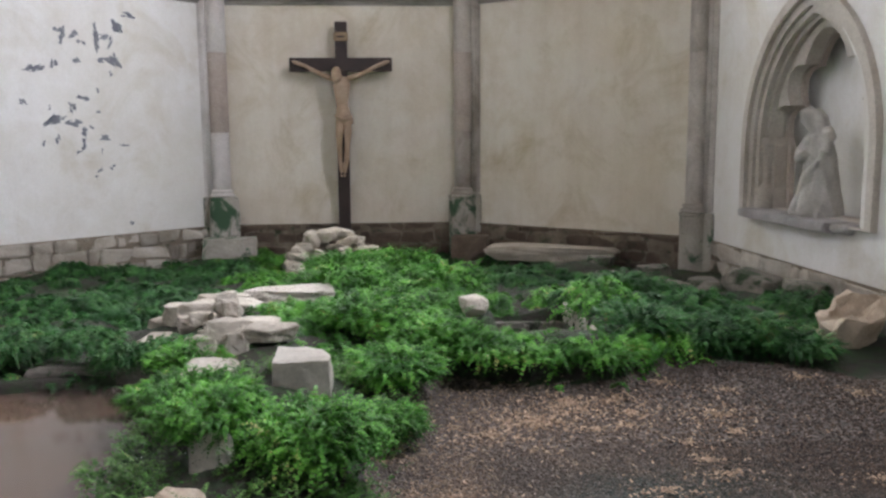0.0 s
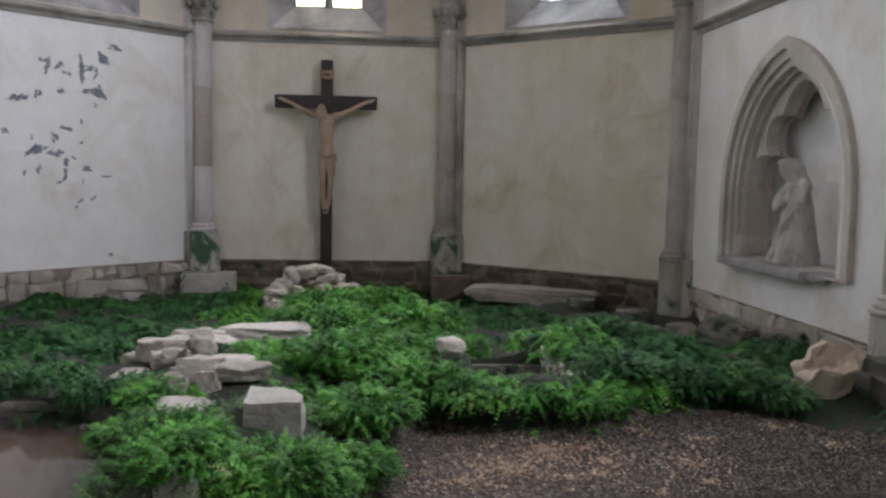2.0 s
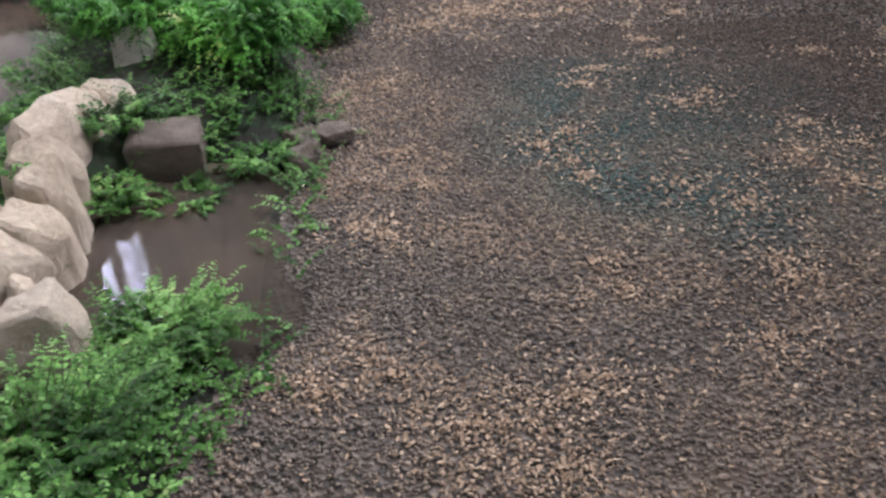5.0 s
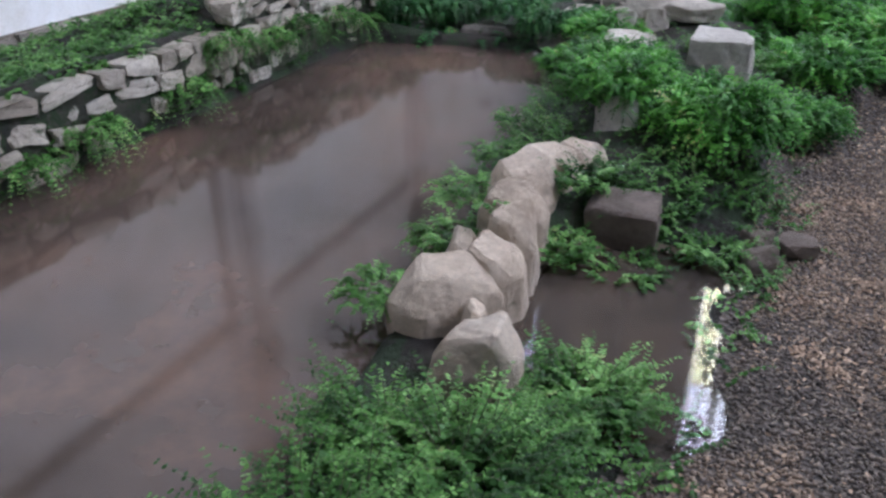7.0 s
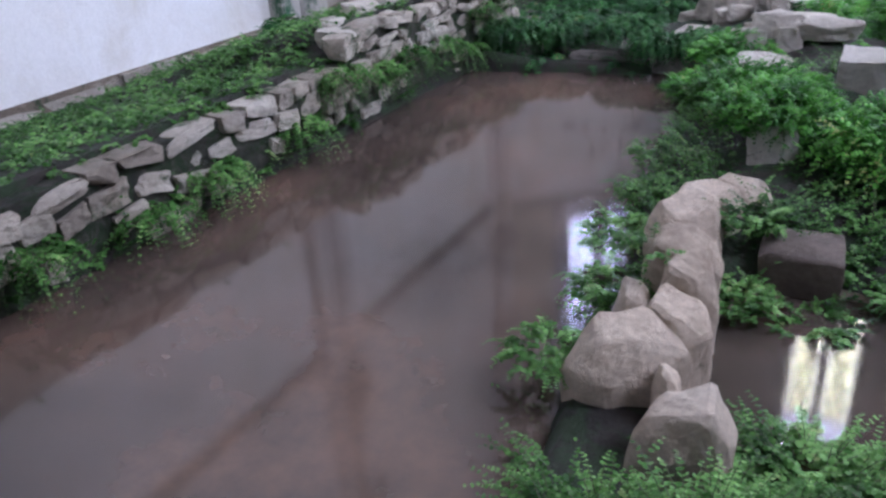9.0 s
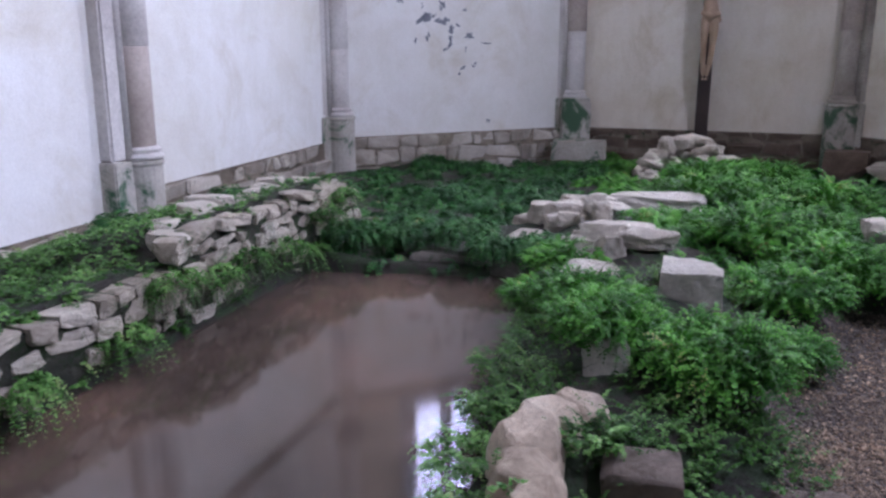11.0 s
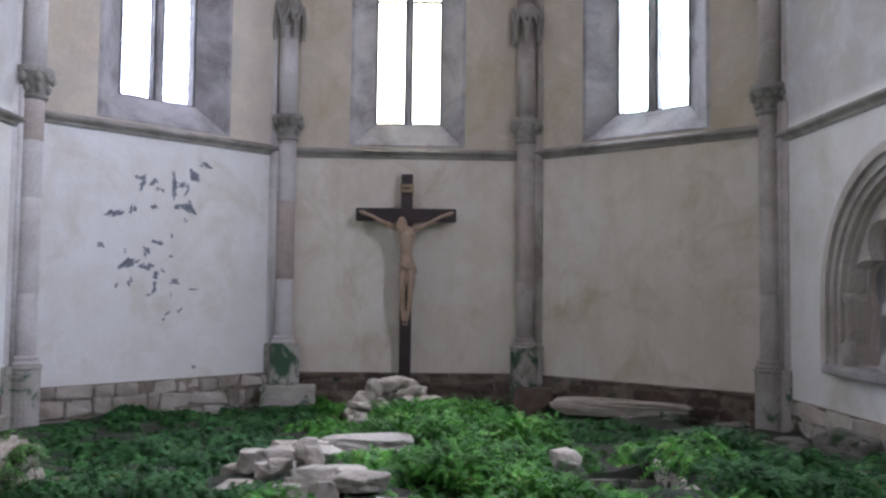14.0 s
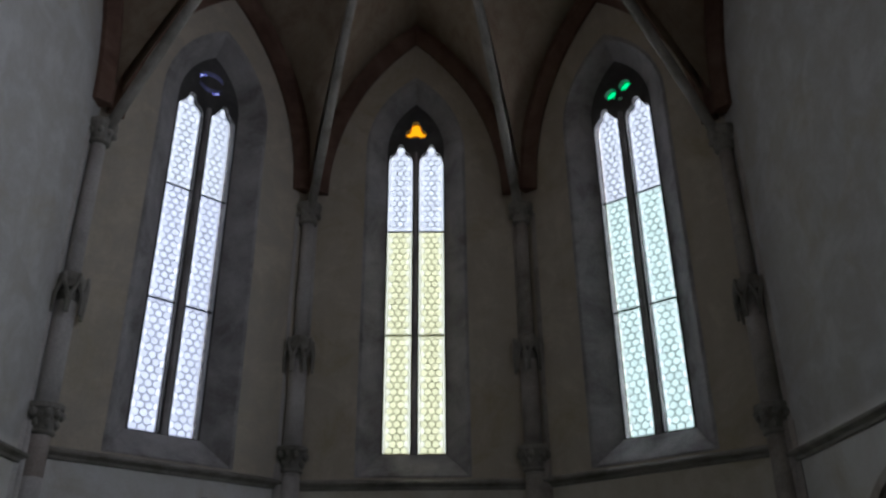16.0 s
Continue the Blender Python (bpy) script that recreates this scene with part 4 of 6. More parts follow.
loose_stone("stone_block", (-0.06, 2.16, 0.05), (0.16, 0.16, 0.24), 0.3, M_BLOCK, "small pale stone half sunk in ferns", 13)
SET_STONES[-1] = (0.18, 2.9, 0.24)
SET_STONES.append((0.3, 3.1, 0.12))
for (x, y), size, sd in (((0.68, 1.62), (0.13, 0.1, 0.075), 1), ((0.585, 1.5), (0.12, 0.09, 0.075), 2), ((0.57, 1.63), (0.1, 0.09, 0.06), 3)):
    loose_stone("loose_rock", on_ground(x, y, -0.005), size, 0.3 * sd, M_WETBLOCK, "small brown rock lying on the gravel edge", 20 + sd, "rocks on the gravel")

# ruined wall along the ridge
rngs = random.Random(4)
for k in range(40):
    y = 3.2 + rngs.random() * 2.3
    x = -0.32 + rngs.gauss(0, 0.2) - 0.14 * (y - 3.2)
    w = rngs.uniform(0.12, 0.34)
    loose_stone("rubble_stone", on_ground(x, y, rngs.uniform(-0.06, 0.03)), (w, w * rngs.uniform(0.55, 1.0), rngs.uniform(0.08, 0.17)), rngs.uniform(-0.4, 0.4), M_RUBBLE, "pale limestone rubble stone of a ruined wall", 40 + k, "ridge rubble", 0.16)
for k in range(46):
    a, rr = rngs.uniform(0, 6.28), rngs.random() ** 0.5
    x, y = -0.12 + 0.58 * rr * math.cos(a), 9.3 + 0.6 * rr * math.sin(a)
    w = rngs.uniform(0.14, 0.3)
    loose_stone("rubble_stone", on_ground(x, y, -0.04 + 0.34 * (1 - rr ** 2)), (w, w * rngs.uniform(0.6, 1), rngs.uniform(0.1, 0.18)), rngs.uniform(0, 3), M_RUBBLE, "pale limestone rubble stone in a heap below the crucifix", 120 + k, "heap rubble", 0.18)
loose_stone("stone_slab", on_ground(-0.1, 5.2, 0.03), (0.58, 0.3, 0.15), -0.05, M_BLOCK, "flat pale slab on the ruined wall", 171, "", 0.16, True)
SET_STONES.append((-0.32, 5.15, 0.2))
SET_STONES.append((0.12, 5.15, 0.2))

# ---------------------------------------------------------------- pool wall, one stone at a time
def pool_wall():
    rng = random.Random(12)
    wall = empty("pool_wall", pose(POOL_X0, 0, 0), "mossy rubble retaining wall of pale stones above the pool", "retaining wall")
    bm = bmesh.new()
    box(bm, (-0.14, -8.0, -0.35), (0.0, 4.35, 0.33))
    box(bm, (-0.18, 2.45, -0.3), (-0.003, 4.33, 0.45))
    bmesh.ops.subdivide_edges(bm, edges=[e for e in bm.edges if e.calc_length() > 0.2], cuts=40, use_grid_fill=True)
    for v in bm.verts:
        v.co += 0.018 * noise.noise_vector(v.co * 6) + 0.012 * noise.noise_vector(v.co * 19)
    part("core", bm, M_MORTAR, wall, "dark mossy mortar core")
    z = 0.0
    for row, h in enumerate((0.08, 0.085, 0.09, 0.09, 0.065, 0.065)):
        y = -1.6 if row < 4 else 2.35
        while y < 4.35:
            w = rng.uniform(0.07, 0.16) if rng.random() < 0.7 else rng.uniform(0.17, 0.28)
            if rng.random() < (0.3, 0.7, 0.92, 1.0, 0.95, 0.95)[row]:
                bm = bmesh.new()
                hh = h * rng.uniform(0.75, 1.1)
                stone(bm, (-0.045 + rng.uniform(-0.014, 0.012), y + w / 2, z + h / 2 + rng.uniform(-0.02, 0.02)), (0.14, w * 1.02, hh * rng.uniform(0.85, 1.1)), 0.0, int(y * 37) + row * 101, 0.16, rng.random() < 0.8, 2)
                for v in bm.verts:
                    v.co.z += (v.co.y - y - w / 2) * math.sin(y * 9 + row) * 0.22
                    v.co.z = min(v.co.z, 0.34 if row < 4 else 0.5)
                part("stone", bm, M_WALLSTONE, wall)
            y += w + rng.uniform(0.0, 0.03)
        z += h
    for k in range(13):
        bm = bmesh.new()
        y = 2.5 + 1.9 * k / 13
        stone(bm, (-0.1 - rng.uniform(0, 0.35), y, 0.45 + rng.uniform(-0.03, 0.03)), (rng.uniform(0.14, 0.34), rng.uniform(0.1, 0.24), 0.1), rng.uniform(-0.5, 0.5), 300 + k, 0.14, False, 1)
        part("capstone", bm, M_RUBBLE, wall)
    return wall


pool_wall()
for k, (x, y, sx, sy, sz) in enumerate(((-1.85, 3.95, 0.3, 0.2, 0.16), (-1.3, 4.0, 0.5, 0.24, 0.14), (-0.8, 3.95, 0.36, 0.2, 0.14), (-1.95, 4.3, 0.22, 0.2, 0.24))):
    loose_stone("edge_stone", (x, y, -0.04), (sx, sy, sz), 0.1 * k, M_DARKROCK, "dark mossy edge stone at the pool's far end", 60 + k, "pool edge stones")
    SET_STONES.pop()

# ---------------------------------------------------------------- stones along the south side
loose_stone("stone_slab", (2.7, 9.35, -0.1), (1.5, 0.55, 0.16), -0.22, M_RUBBLE, "long flat pale slab below the apse wall", 61, "", 0.14, True)
loose_stone("stone_block", (1.75, 10.35, -0.25), (0.5, 0.36, 0.34), -0.2, M_PLINTH_D, "reddish brown stone block at a column foot", 62, "", 0.06, True)
loose_stone("stone_block", (-1.55, 10.5, -0.28), (0.72, 0.4, 0.36), 0.1, M_PEDESTAL, "pale squared block at the column foot", 63, "", 0.05, True)
for k, (x, y, s) in enumerate(((3.1, 8.4, 0.3), (3.5, 7.7, 0.45), (3.75, 7.0, 0.4), (3.9, 6.2, 0.5), (3.4, 6.8, 0.3), (2.7, 8.8, 0.25), (4.1, 5.6, 0.45), (3.0, 7.6, 0.3), (1.2, 9.9, 0.2), (0.55, 9.7, 0.25))):
    loose_stone("fallen_stone", on_ground(x, y, -0.04), (s, s * 0.8, s * 0.5), 0.7 * k, M_DARKROCK, "weathered fallen stone among dark plants", 64 + k, "fallen stones", 0.15)
    SET_STONES.pop()
footing = empty("column_footing", pose(4.28, 4.3, 0), "heavy stacked masonry footing under a column, damp and mossy", "footing")
for k, (dx, dy, z, sx, sy, sz) in enumerate(((0.0, -0.3, -0.08, 0.62, 0.36, 0.26), (0.02, 0.08, -0.08, 0.66, 0.4, 0.27), (0.03, -0.02, 0.17, 0.5, 0.3, 0.09), (0.05, 0.42, -0.08, 0.6, 0.34, 0.3))):
    bm = bmesh.new()
    stone(bm, (dx, dy, z + sz / 2), (sx, sy, sz), 0.04 * (k % 3 - 1), 90 + k, 0.07, True, 3)
    part("stone", bm, M_DARKROCK, footing)
SET_STONES.append((4.25, 4.3, 0.5))
SET_STONES.append((3.72, 4.12, 0.36))

# broken stone basin
basin = bmesh.new()
b_out = [(0.3, 0.0), (0.33, 0.1), (0.34, 0.3), (0.31, 0.33), (0.24, 0.33), (0.2, 0.25), (0.14, 0.2), (0.02, 0.19)]
turned(basin, b_out, 20, squash=0.75)
for v in basin.verts:
    v.co += 0.12 * noise.noise_vector(v.co * 3.3) + 0.06 * noise.noise_vector(v.co * 9) + 0.02 * noise.noise_vector(v.co * 25)
tagged(part("stone_basin", basin, M_ROCK, m=pose(3.7, 4.25, 0.06, 8, -9, 20) @ Matrix.Scale(0.72, 4)), "broken pale stone basin with a hollow top", "basin")

# lined pit
pit = empty("pit_lining", pose(1.66, 4.65, 0), "stone-lined square pit among the ferns", "stone pit")
rngp = random.Random(8)
for side in range(3):
    for row in range((4, 5, 3)[side]):
        t = -0.34
        while t < 0.32:
            w = rngp.uniform(0.12, 0.26)
            bm = bmesh.new()
            z = -0.45 + row * 0.14
            c = (t + w / 2, 0.52, z) if side == 0 else ((0.36 if side == 1 else -0.36), t * 1.4 + w / 2, z - (0.1 if side == 2 else 0))
            stone(bm, c, (w, 0.16, 0.135) if side == 0 else (0.14, w * 1.2, 0.135), 0.0, row * 17 + int(t * 50) + side, 0.1, True, 1)
            # pale side: dark stone below the top row paints in the pit's shade
            part("stone", bm, M_DARKROCK if side != 1 or row < 4 else M_RUBBLE, pit)
            t += w
loose_stone("rubble_stone", (1.22, 4.5, 0.22), (0.19, 0.17, 0.14), 0.3, M_RUBBLE, "small pale stone at the edge of the pit", 95)

# ---------------------------------------------------------------- niche with statue
NM = MR @ Matrix.Translation((NICHE_U, 0, 0))
niche = empty("niche", NM, "recessed pointed niche with cusped stone arch and sill", "niche", kind="structure")
for name, out_by, in_by, d0, d1, mat in (("hood_mould", -0.07, 0.02, -0.06, 0.03, M_NICHE), ("outer_order", 0.0, 0.1, -0.01, 0.1, M_NICHE), ("middle_roll", 0.08, 0.16, 0.03, 0.16, M_NICHE), ("inner_order", 0.14, 0.2, 0.1, 0.26, M_NICHE)):
    bm = plate(pointed(NICHE_HW - out_by, 0.65, 1.35, 2.71 - 1.15 * out_by), [pointed(NICHE_HW - in_by, 0.66, 1.35, 2.71 - 1.15 * in_by)], d0, d1)
    part(name, bm, mat, niche, "moulded stone arch" if name == "hood_mould" else "")


def cusped(points, z0, n=8, bulge=0.42):
    """Many-foiled outline: an outward arc between each two cusps."""
    pts = [(points[0][0], z0)]
    for (u0, w0), (u1, w1) in zip(points, points[1:]):
        du, dw = u1 - u0, w1 - w0
        for i in range(n):
            t = i / n
            k = bulge * math.sin(math.pi * t) ** 0.7
            pts.append((u0 + du * t - dw * k, w0 + dw * t + du * k))
    return pts + [points[-1], (points[-1][0], z0)]


CUSPS = [(-0.86, 1.32), (-0.6, 1.72), (-0.36, 2.1), (0.36, 2.1), (0.6, 1.72), (0.86, 1.32)]
bm = plate(pointed(NICHE_HW - 0.17, 0.64, 1.35, 2.51), [cusped(CUSPS, 0.68)], 0.16, 0.3)
part("cusped_arch", bm, M_NICHE, niche, "weathered five-cusped stone arch")
bm = plate(pointed(NICHE_HW - 0.18, 0.64, 1.35, 2.49), [cusped([(u * 0.94, w - 0.02) for u, w in CUSPS], 0.68)], 0.3, 0.36)
part("cusp_fillet", bm, M_PINK, niche)
bm = bmesh.new()
box(bm, (-NICHE_HW - 0.1, 0.5, 0.4), (NICHE_HW + 0.1, 0.6, 2.95))
part("back_wall", bm, M_PLASTER_W, niche)
bm = bmesh.new()
box(bm, (-1.03, -0.14, 0.585), (0.62, 0.5, 0.672), 0.015)
box(bm, (0.61, -0.09, 0.6), (0.88, 0.5, 0.665), 0.02)
part("sill", bm, M_STONE_G, niche, "projecting grey stone sill")
for k in (-1, 1):
    bm = bmesh.new()
    turned(bm, [(0.1, 0.67), (0.1, 0.86), (0.085, 0.9), (0.055, 0.93), (0.055, 1.3), (0.08, 1.34), (0.08, 1.4)], 14, k * (NICHE_HW - 0.14), 0.13)
    part("colonnette", bm, M_NICHE, niche, smooth=True)

statue = bmesh.new()
secs = []
for k in range(44):
    t = k / 43
    z = t * 0.8
    w = np.interp(t, [0, 0.1, 0.3, 0.5, 0.68, 0.85, 0.95, 1], [0.2, 0.19, 0.165, 0.16, 0.17, 0.16, 0.11, 0.06])
    d = np.interp(t, [0, 0.3, 0.7, 0.9, 1], [0.19, 0.16, 0.14, 0.12, 0.07])
    lean = 0.05 - 0.11 * t + 0.03 * math.sin(5 * t)
    secs.append([(lean + w * math.cos(a) * (1 + 0.09 * math.sin(6 * a + 9 * t)), d * math.sin(a) * (1 + 0.2 * math.sin(8 * a - 11 * t)), z) for a in (2 * math.pi * i / 56 for i in range(56))])
rings(statue, secs)
tube(statue, [(-0.05, -0.02, 0.78), (-0.08, -0.06, 0.86), (-0.1, -0.09, 0.92), (-0.11, -0.1, 0.98), (-0.09, -0.08, 1.03)], [0.055, 0.07, 0.085, 0.08, 0.04], 14)
tube(statue, [(-0.08, -0.05, 0.98), (-0.02, -0.01, 0.9), (0.03, 0.02, 0.78)], [0.06, 0.075, 0.06], 12)
tube(statue, [(0.1, 0.0, 0.8), (0.19, -0.03, 0.74), (0.24, -0.08, 0.6), (0.2, -0.12, 0.52)], [0.06, 0.07, 0.065, 0.05], 12)
tube(statue, [(-0.15, -0.06, 0.72), (-0.16, -0.14, 0.6), (-0.06, -0.2, 0.55), (0.06, -0.2, 0.6)], [0.055, 0.055, 0.05, 0.04], 12)
for fold in range(5):
    tube(statue, [(0.16 - 0.03 * fold, -0.13, 0.52 - 0.05 * fold), (0.05 - 0.03 * fold, -0.19, 0.38 - 0.06 * fold), (-0.12 - 0.02 * fold, -0.17, 0.24 - 0.055 * fold)], [0.018, 0.034, 0.02], 8)
tube(statue, [(0.04, -0.12, 0.3), (0.07, -0.17, 0.16), (0.06, -0.19, 0.02)], [0.05, 0.07, 0.08], 10)
tube(statue, [(-0.14, -0.12, 0.2), (-0.16, -0.16, 0.1), (-0.16, -0.17, 0.01)], [0.05, 0.06, 0.07], 10)
st = part("statue", statue, M_STATUE, m=NM @ pose(0.0, 0.17, 0.665, 0, 0, 0) @ Matrix.Diagonal((0.85, 0.95, 1.0, 1.0)), smooth=True)
tagged(st, "weathered grey stone draped statue in the niche", "statue")
rm = st.modifiers.new("remesh", "REMESH")
rm.mode, rm.voxel_size, rm.use_smooth_shade = "VOXEL", 0.014, True

# carved head corbel on the north nave wall
bm = bmesh.new()
stone(bm, (0, -0.12, 0), (0.33, 0.32, 0.32), 0.1, 7, 0.22, False, 4)
mcor, _l = wall_frame(L_END, L_MID)
tagged(part("corbel_stone", bm, M_PALE, m=mcor @ pose(LENL / 2 - 1.84, 0, 1.08)), "rough rounded stone corbel set in the white wall", "corbel")

# ---------------------------------------------------------------- flaked plaster on the north apse wall
CHIPS = ((0.86, 2.75, 0.1, 0.06), (0.92, 2.68, 0.05, 0.12), (1.02, 2.7, 0.1, 0.05), (1.12, 2.62, 0.08, 0.04), (1.3, 2.65, 0.04, 0.2), (1.38, 2.72, 0.12, 0.05),
         (1.46, 2.66, 0.04, 0.14), (1.55, 2.88, 0.08, 0.16), (1.66, 3.0, 0.14, 0.05), (1.4, 2.42, 0.2, 0.06), (1.52, 2.44, 0.06, 0.12), (1.06, 2.4, 0.1, 0.05),
         (0.62, 2.27, 0.18, 0.05), (0.82, 2.33, 0.08, 0.06), (1.44, 2.27, 0.03, 0.07), (0.45, 1.88, 0.06, 0.09), (1.1, 1.95, 0.12, 0.05), (1.28, 2.06, 0.03, 0.07),
         (0.98, 1.82, 0.06, 0.08), (0.72, 1.82, 0.03, 0.05), (0.84, 1.66, 0.22, 0.06), (1.0, 1.62, 0.14, 0.08), (1.1, 1.53, 0.06, 0.08), (1.18, 1.6, 0.05, 0.05),
         (1.29, 1.76, 0.06, 0.05), (0.8, 1.43, 0.04, 0.08), (0.64, 1.38, 0.05, 0.05), (1.08, 1.38, 0.06, 0.1), (1.04, 1.27, 0.06, 0.04), (1.33, 1.45, 0.1, 0.05),
         (1.58, 1.36, 0.1, 0.02), (1.28, 1.05, 0.08, 0.03), (1.42, 1.08, 0.07, 0.04), (1.18, 0.97, 0.06, 0.03), (1.3, 1.28, 0.03, 0.04), (1.6, 0.36, 0.03, 0.04))
rngc = random.Random(3)
for k, (u, z, w, h) in enumerate(CHIPS):
    for j in range(2 if max(w, h) < 0.08 else 4 if max(w, h) < 0.15 else 6):
        bm = bmesh.new()
        n = 16
        f_w, f_h = w * rngc.uniform(0.35, 0.75), h * rngc.uniform(0.35, 0.85)
        du, dz = rngc.uniform(-0.55, 0.55) * w, rngc.uniform(-0.5, 0.5) * h
        ring = []
        for i in range(n):
            a = 2 * math.pi * i / n
            q = Vector((math.cos(a) * 1.9, math.sin(a) * 1.9, k * 3.3 + j * 7.7))
            r = max(0.12, 0.55 * (1 + 1.3 * noise.noise(q) + 0.6 * noise.noise(q * 2.7)))
            ring.append((f_w * r * math.cos(a), f_h * r * math.sin(a)))
        depth = 0.004 + 0.0006 * j
        f = [bm.verts.new((a, -depth, b)) for a, b in ring]
        g = [bm.verts.new((a * 1.06, 0.002, b * 1.06)) for a, b in ring]
        bm.faces.new(f)
        for i in range(n):
            bm.faces.new((f[i], f[(i + 1) % n], g[(i + 1) % n], g[i]))
        part("bare_patch", bm, M_CHIP, wall_nw, m=pose((u - 1.0) * 1.1 + 0.9 + du - LEN0 / 2 + 0.6, 0, z + dz, 0, math.degrees(0.6 * math.sin(k * 2.4) + rngc.uniform(-0.3, 0.3)), 0))


# ---------------------------------------------------------------- plants
def leaf_mat(name, lo, mid, hi, dry):
    """Leaves that change in tone from frond to frond and from tuft to tuft."""
    mat, nt, bsdf = nodes_of(name)
    out = nt.nodes["Material Output"]
    geo = nt.nodes.new("ShaderNodeNewGeometry")
    tone = nt.nodes.new("ShaderNodeAttribute")
    tone.attribute_name = "tone"
    tuft = noise_node(nt, 4.5, 4, 0.65, geo.outputs["Position"])
    last = None
    for value, gain, base in ((tuft, 2.2, -0.95), (tone.outputs["Fac"], 0.5, None), (geo.outputs["Random Per Island"], 0.2, None)):
        add = nt.nodes.new("ShaderNodeMath")
        add.operation = "MULTIPLY_ADD"
        nt.links.new(value, add.inputs[0])
        add.inputs[1].default_value = gain
        if last is None:
            add.inputs[2].default_value = base
        else:
            nt.links.new(last, add.inputs[2])
        last = add.outputs[0]
    col = ramp(nt, last, [(0.05, lo), (0.5, mid), (0.9, hi), (0.99, hi), (1.0, dry)])
    nt.links.new(col, bsdf.inputs["Base Color"])
    bsdf.inputs["Roughness"].default_value = 0.5
    bsdf.inputs["Specular IOR Level"].default_value = 0.15
    tr = nt.nodes.new("ShaderNodeBsdfTranslucent")
    nt.links.new(col, tr.inputs[0])
    mix = nt.nodes.new("ShaderNodeMixShader")
    mix.inputs[0].default_value = 0.15
    nt.links.new(bsdf.outputs[0], mix.inputs[1])
    nt.links.new(tr.outputs[0], mix.inputs[2])
    nt.links.new(mix.outputs[0], out.inputs[0])
    return mat


M_FERN = leaf_mat("fern_leaf", (0.013, 0.055, 0.008), (0.055, 0.19, 0.022), (0.155, 0.42, 0.055), (0.3, 0.33, 0.1))
# Same fern with shade mixed into its leaf colour, for the wall sides.
M_FERN_SHADED = leaf_mat("shaded_fern_leaf", (0.008, 0.034, 0.01), (0.028, 0.1, 0.026), (0.08, 0.225, 0.055), (0.2, 0.2, 0.07))
M_HERB = leaf_mat("herb_leaf", (0.014, 0.046, 0.008), (0.06, 0.155, 0.028), (0.2, 0.39, 0.1), (0.3, 0.4, 0.14))


M_STEM = stone_like("brown_green_stem", (0.03, 0.04, 0.015), (0.06, 0.08, 0.025), (0.1, 0.11, 0.04), 20.0, rough=0.6, bump=0.1)
STEMS = []


def leaves_to_mesh(name, V, tone):
    """Separate flat leaves, each a row of corner points, with one tone for each."""
    count, k = V.shape[:2]
    me = bpy.data.meshes.new(name)
    me.vertices.add(count * k)
    me.vertices.foreach_set("co", V.astype(np.float32).ravel())
    me.loops.add(count * k)
    me.loops.foreach_set("vertex_index", np.arange(count * k, dtype=np.int32))
    me.polygons.add(count)
    me.polygons.foreach_set("loop_start", np.arange(0, count * k, k, dtype=np.int32))
    me.update(calc_edges=True)
    me.attributes.new("tone", "FLOAT", "POINT").data.foreach_set("value", np.repeat(tone, k).astype(np.float32))
    return me


def stalk_mesh(base, az, length, lift, droop):
    """A thin strip along each sprig."""
    n = len(base)
    fw = np.stack([np.cos(az), np.sin(az), 0 * az], -1)
    sd = np.stack([-np.sin(az), np.cos(az), 0 * az], -1)
    ts = np.linspace(0, 1, 6)
    S = base[:, None, :] + length[:, None, None] * ts[None, :, None] * fw[:, None, :] * 0.9
    S[:, :, 2] += length[:, None] * (lift[:, None] * ts[None, :] * 1.5 - droop * ts[None, :] ** 2)
    half = 0.0014 * (1.2 - ts)[None, :, None]
    A = np.stack([S + half * sd[:, None, :], S - half * sd[:, None, :]], 2).reshape(-1, 3)
    j = (np.arange(n)[:, None] * 12 + np.arange(5)[None, :] * 2).reshape(-1)
    Q = np.stack([j, j + 1, j + 3, j + 2], -1).ravel()
    st_me = bpy.data.meshes.new("stalk")
    st_me.vertices.add(len(A))
    st_me.vertices.foreach_set("co", A.astype(np.float32).ravel())
    st_me.loops.add(len(Q))
    st_me.loops.foreach_set("vertex_index", Q.astype(np.int32))
    st_me.polygons.add(len(Q) // 4)
    st_me.polygons.foreach_set("loop_start", np.arange(0, len(Q), 4, dtype=np.int32))
    st_me.update(calc_edges=True)
    st_me.materials.append(M_STEM)
    return st_me


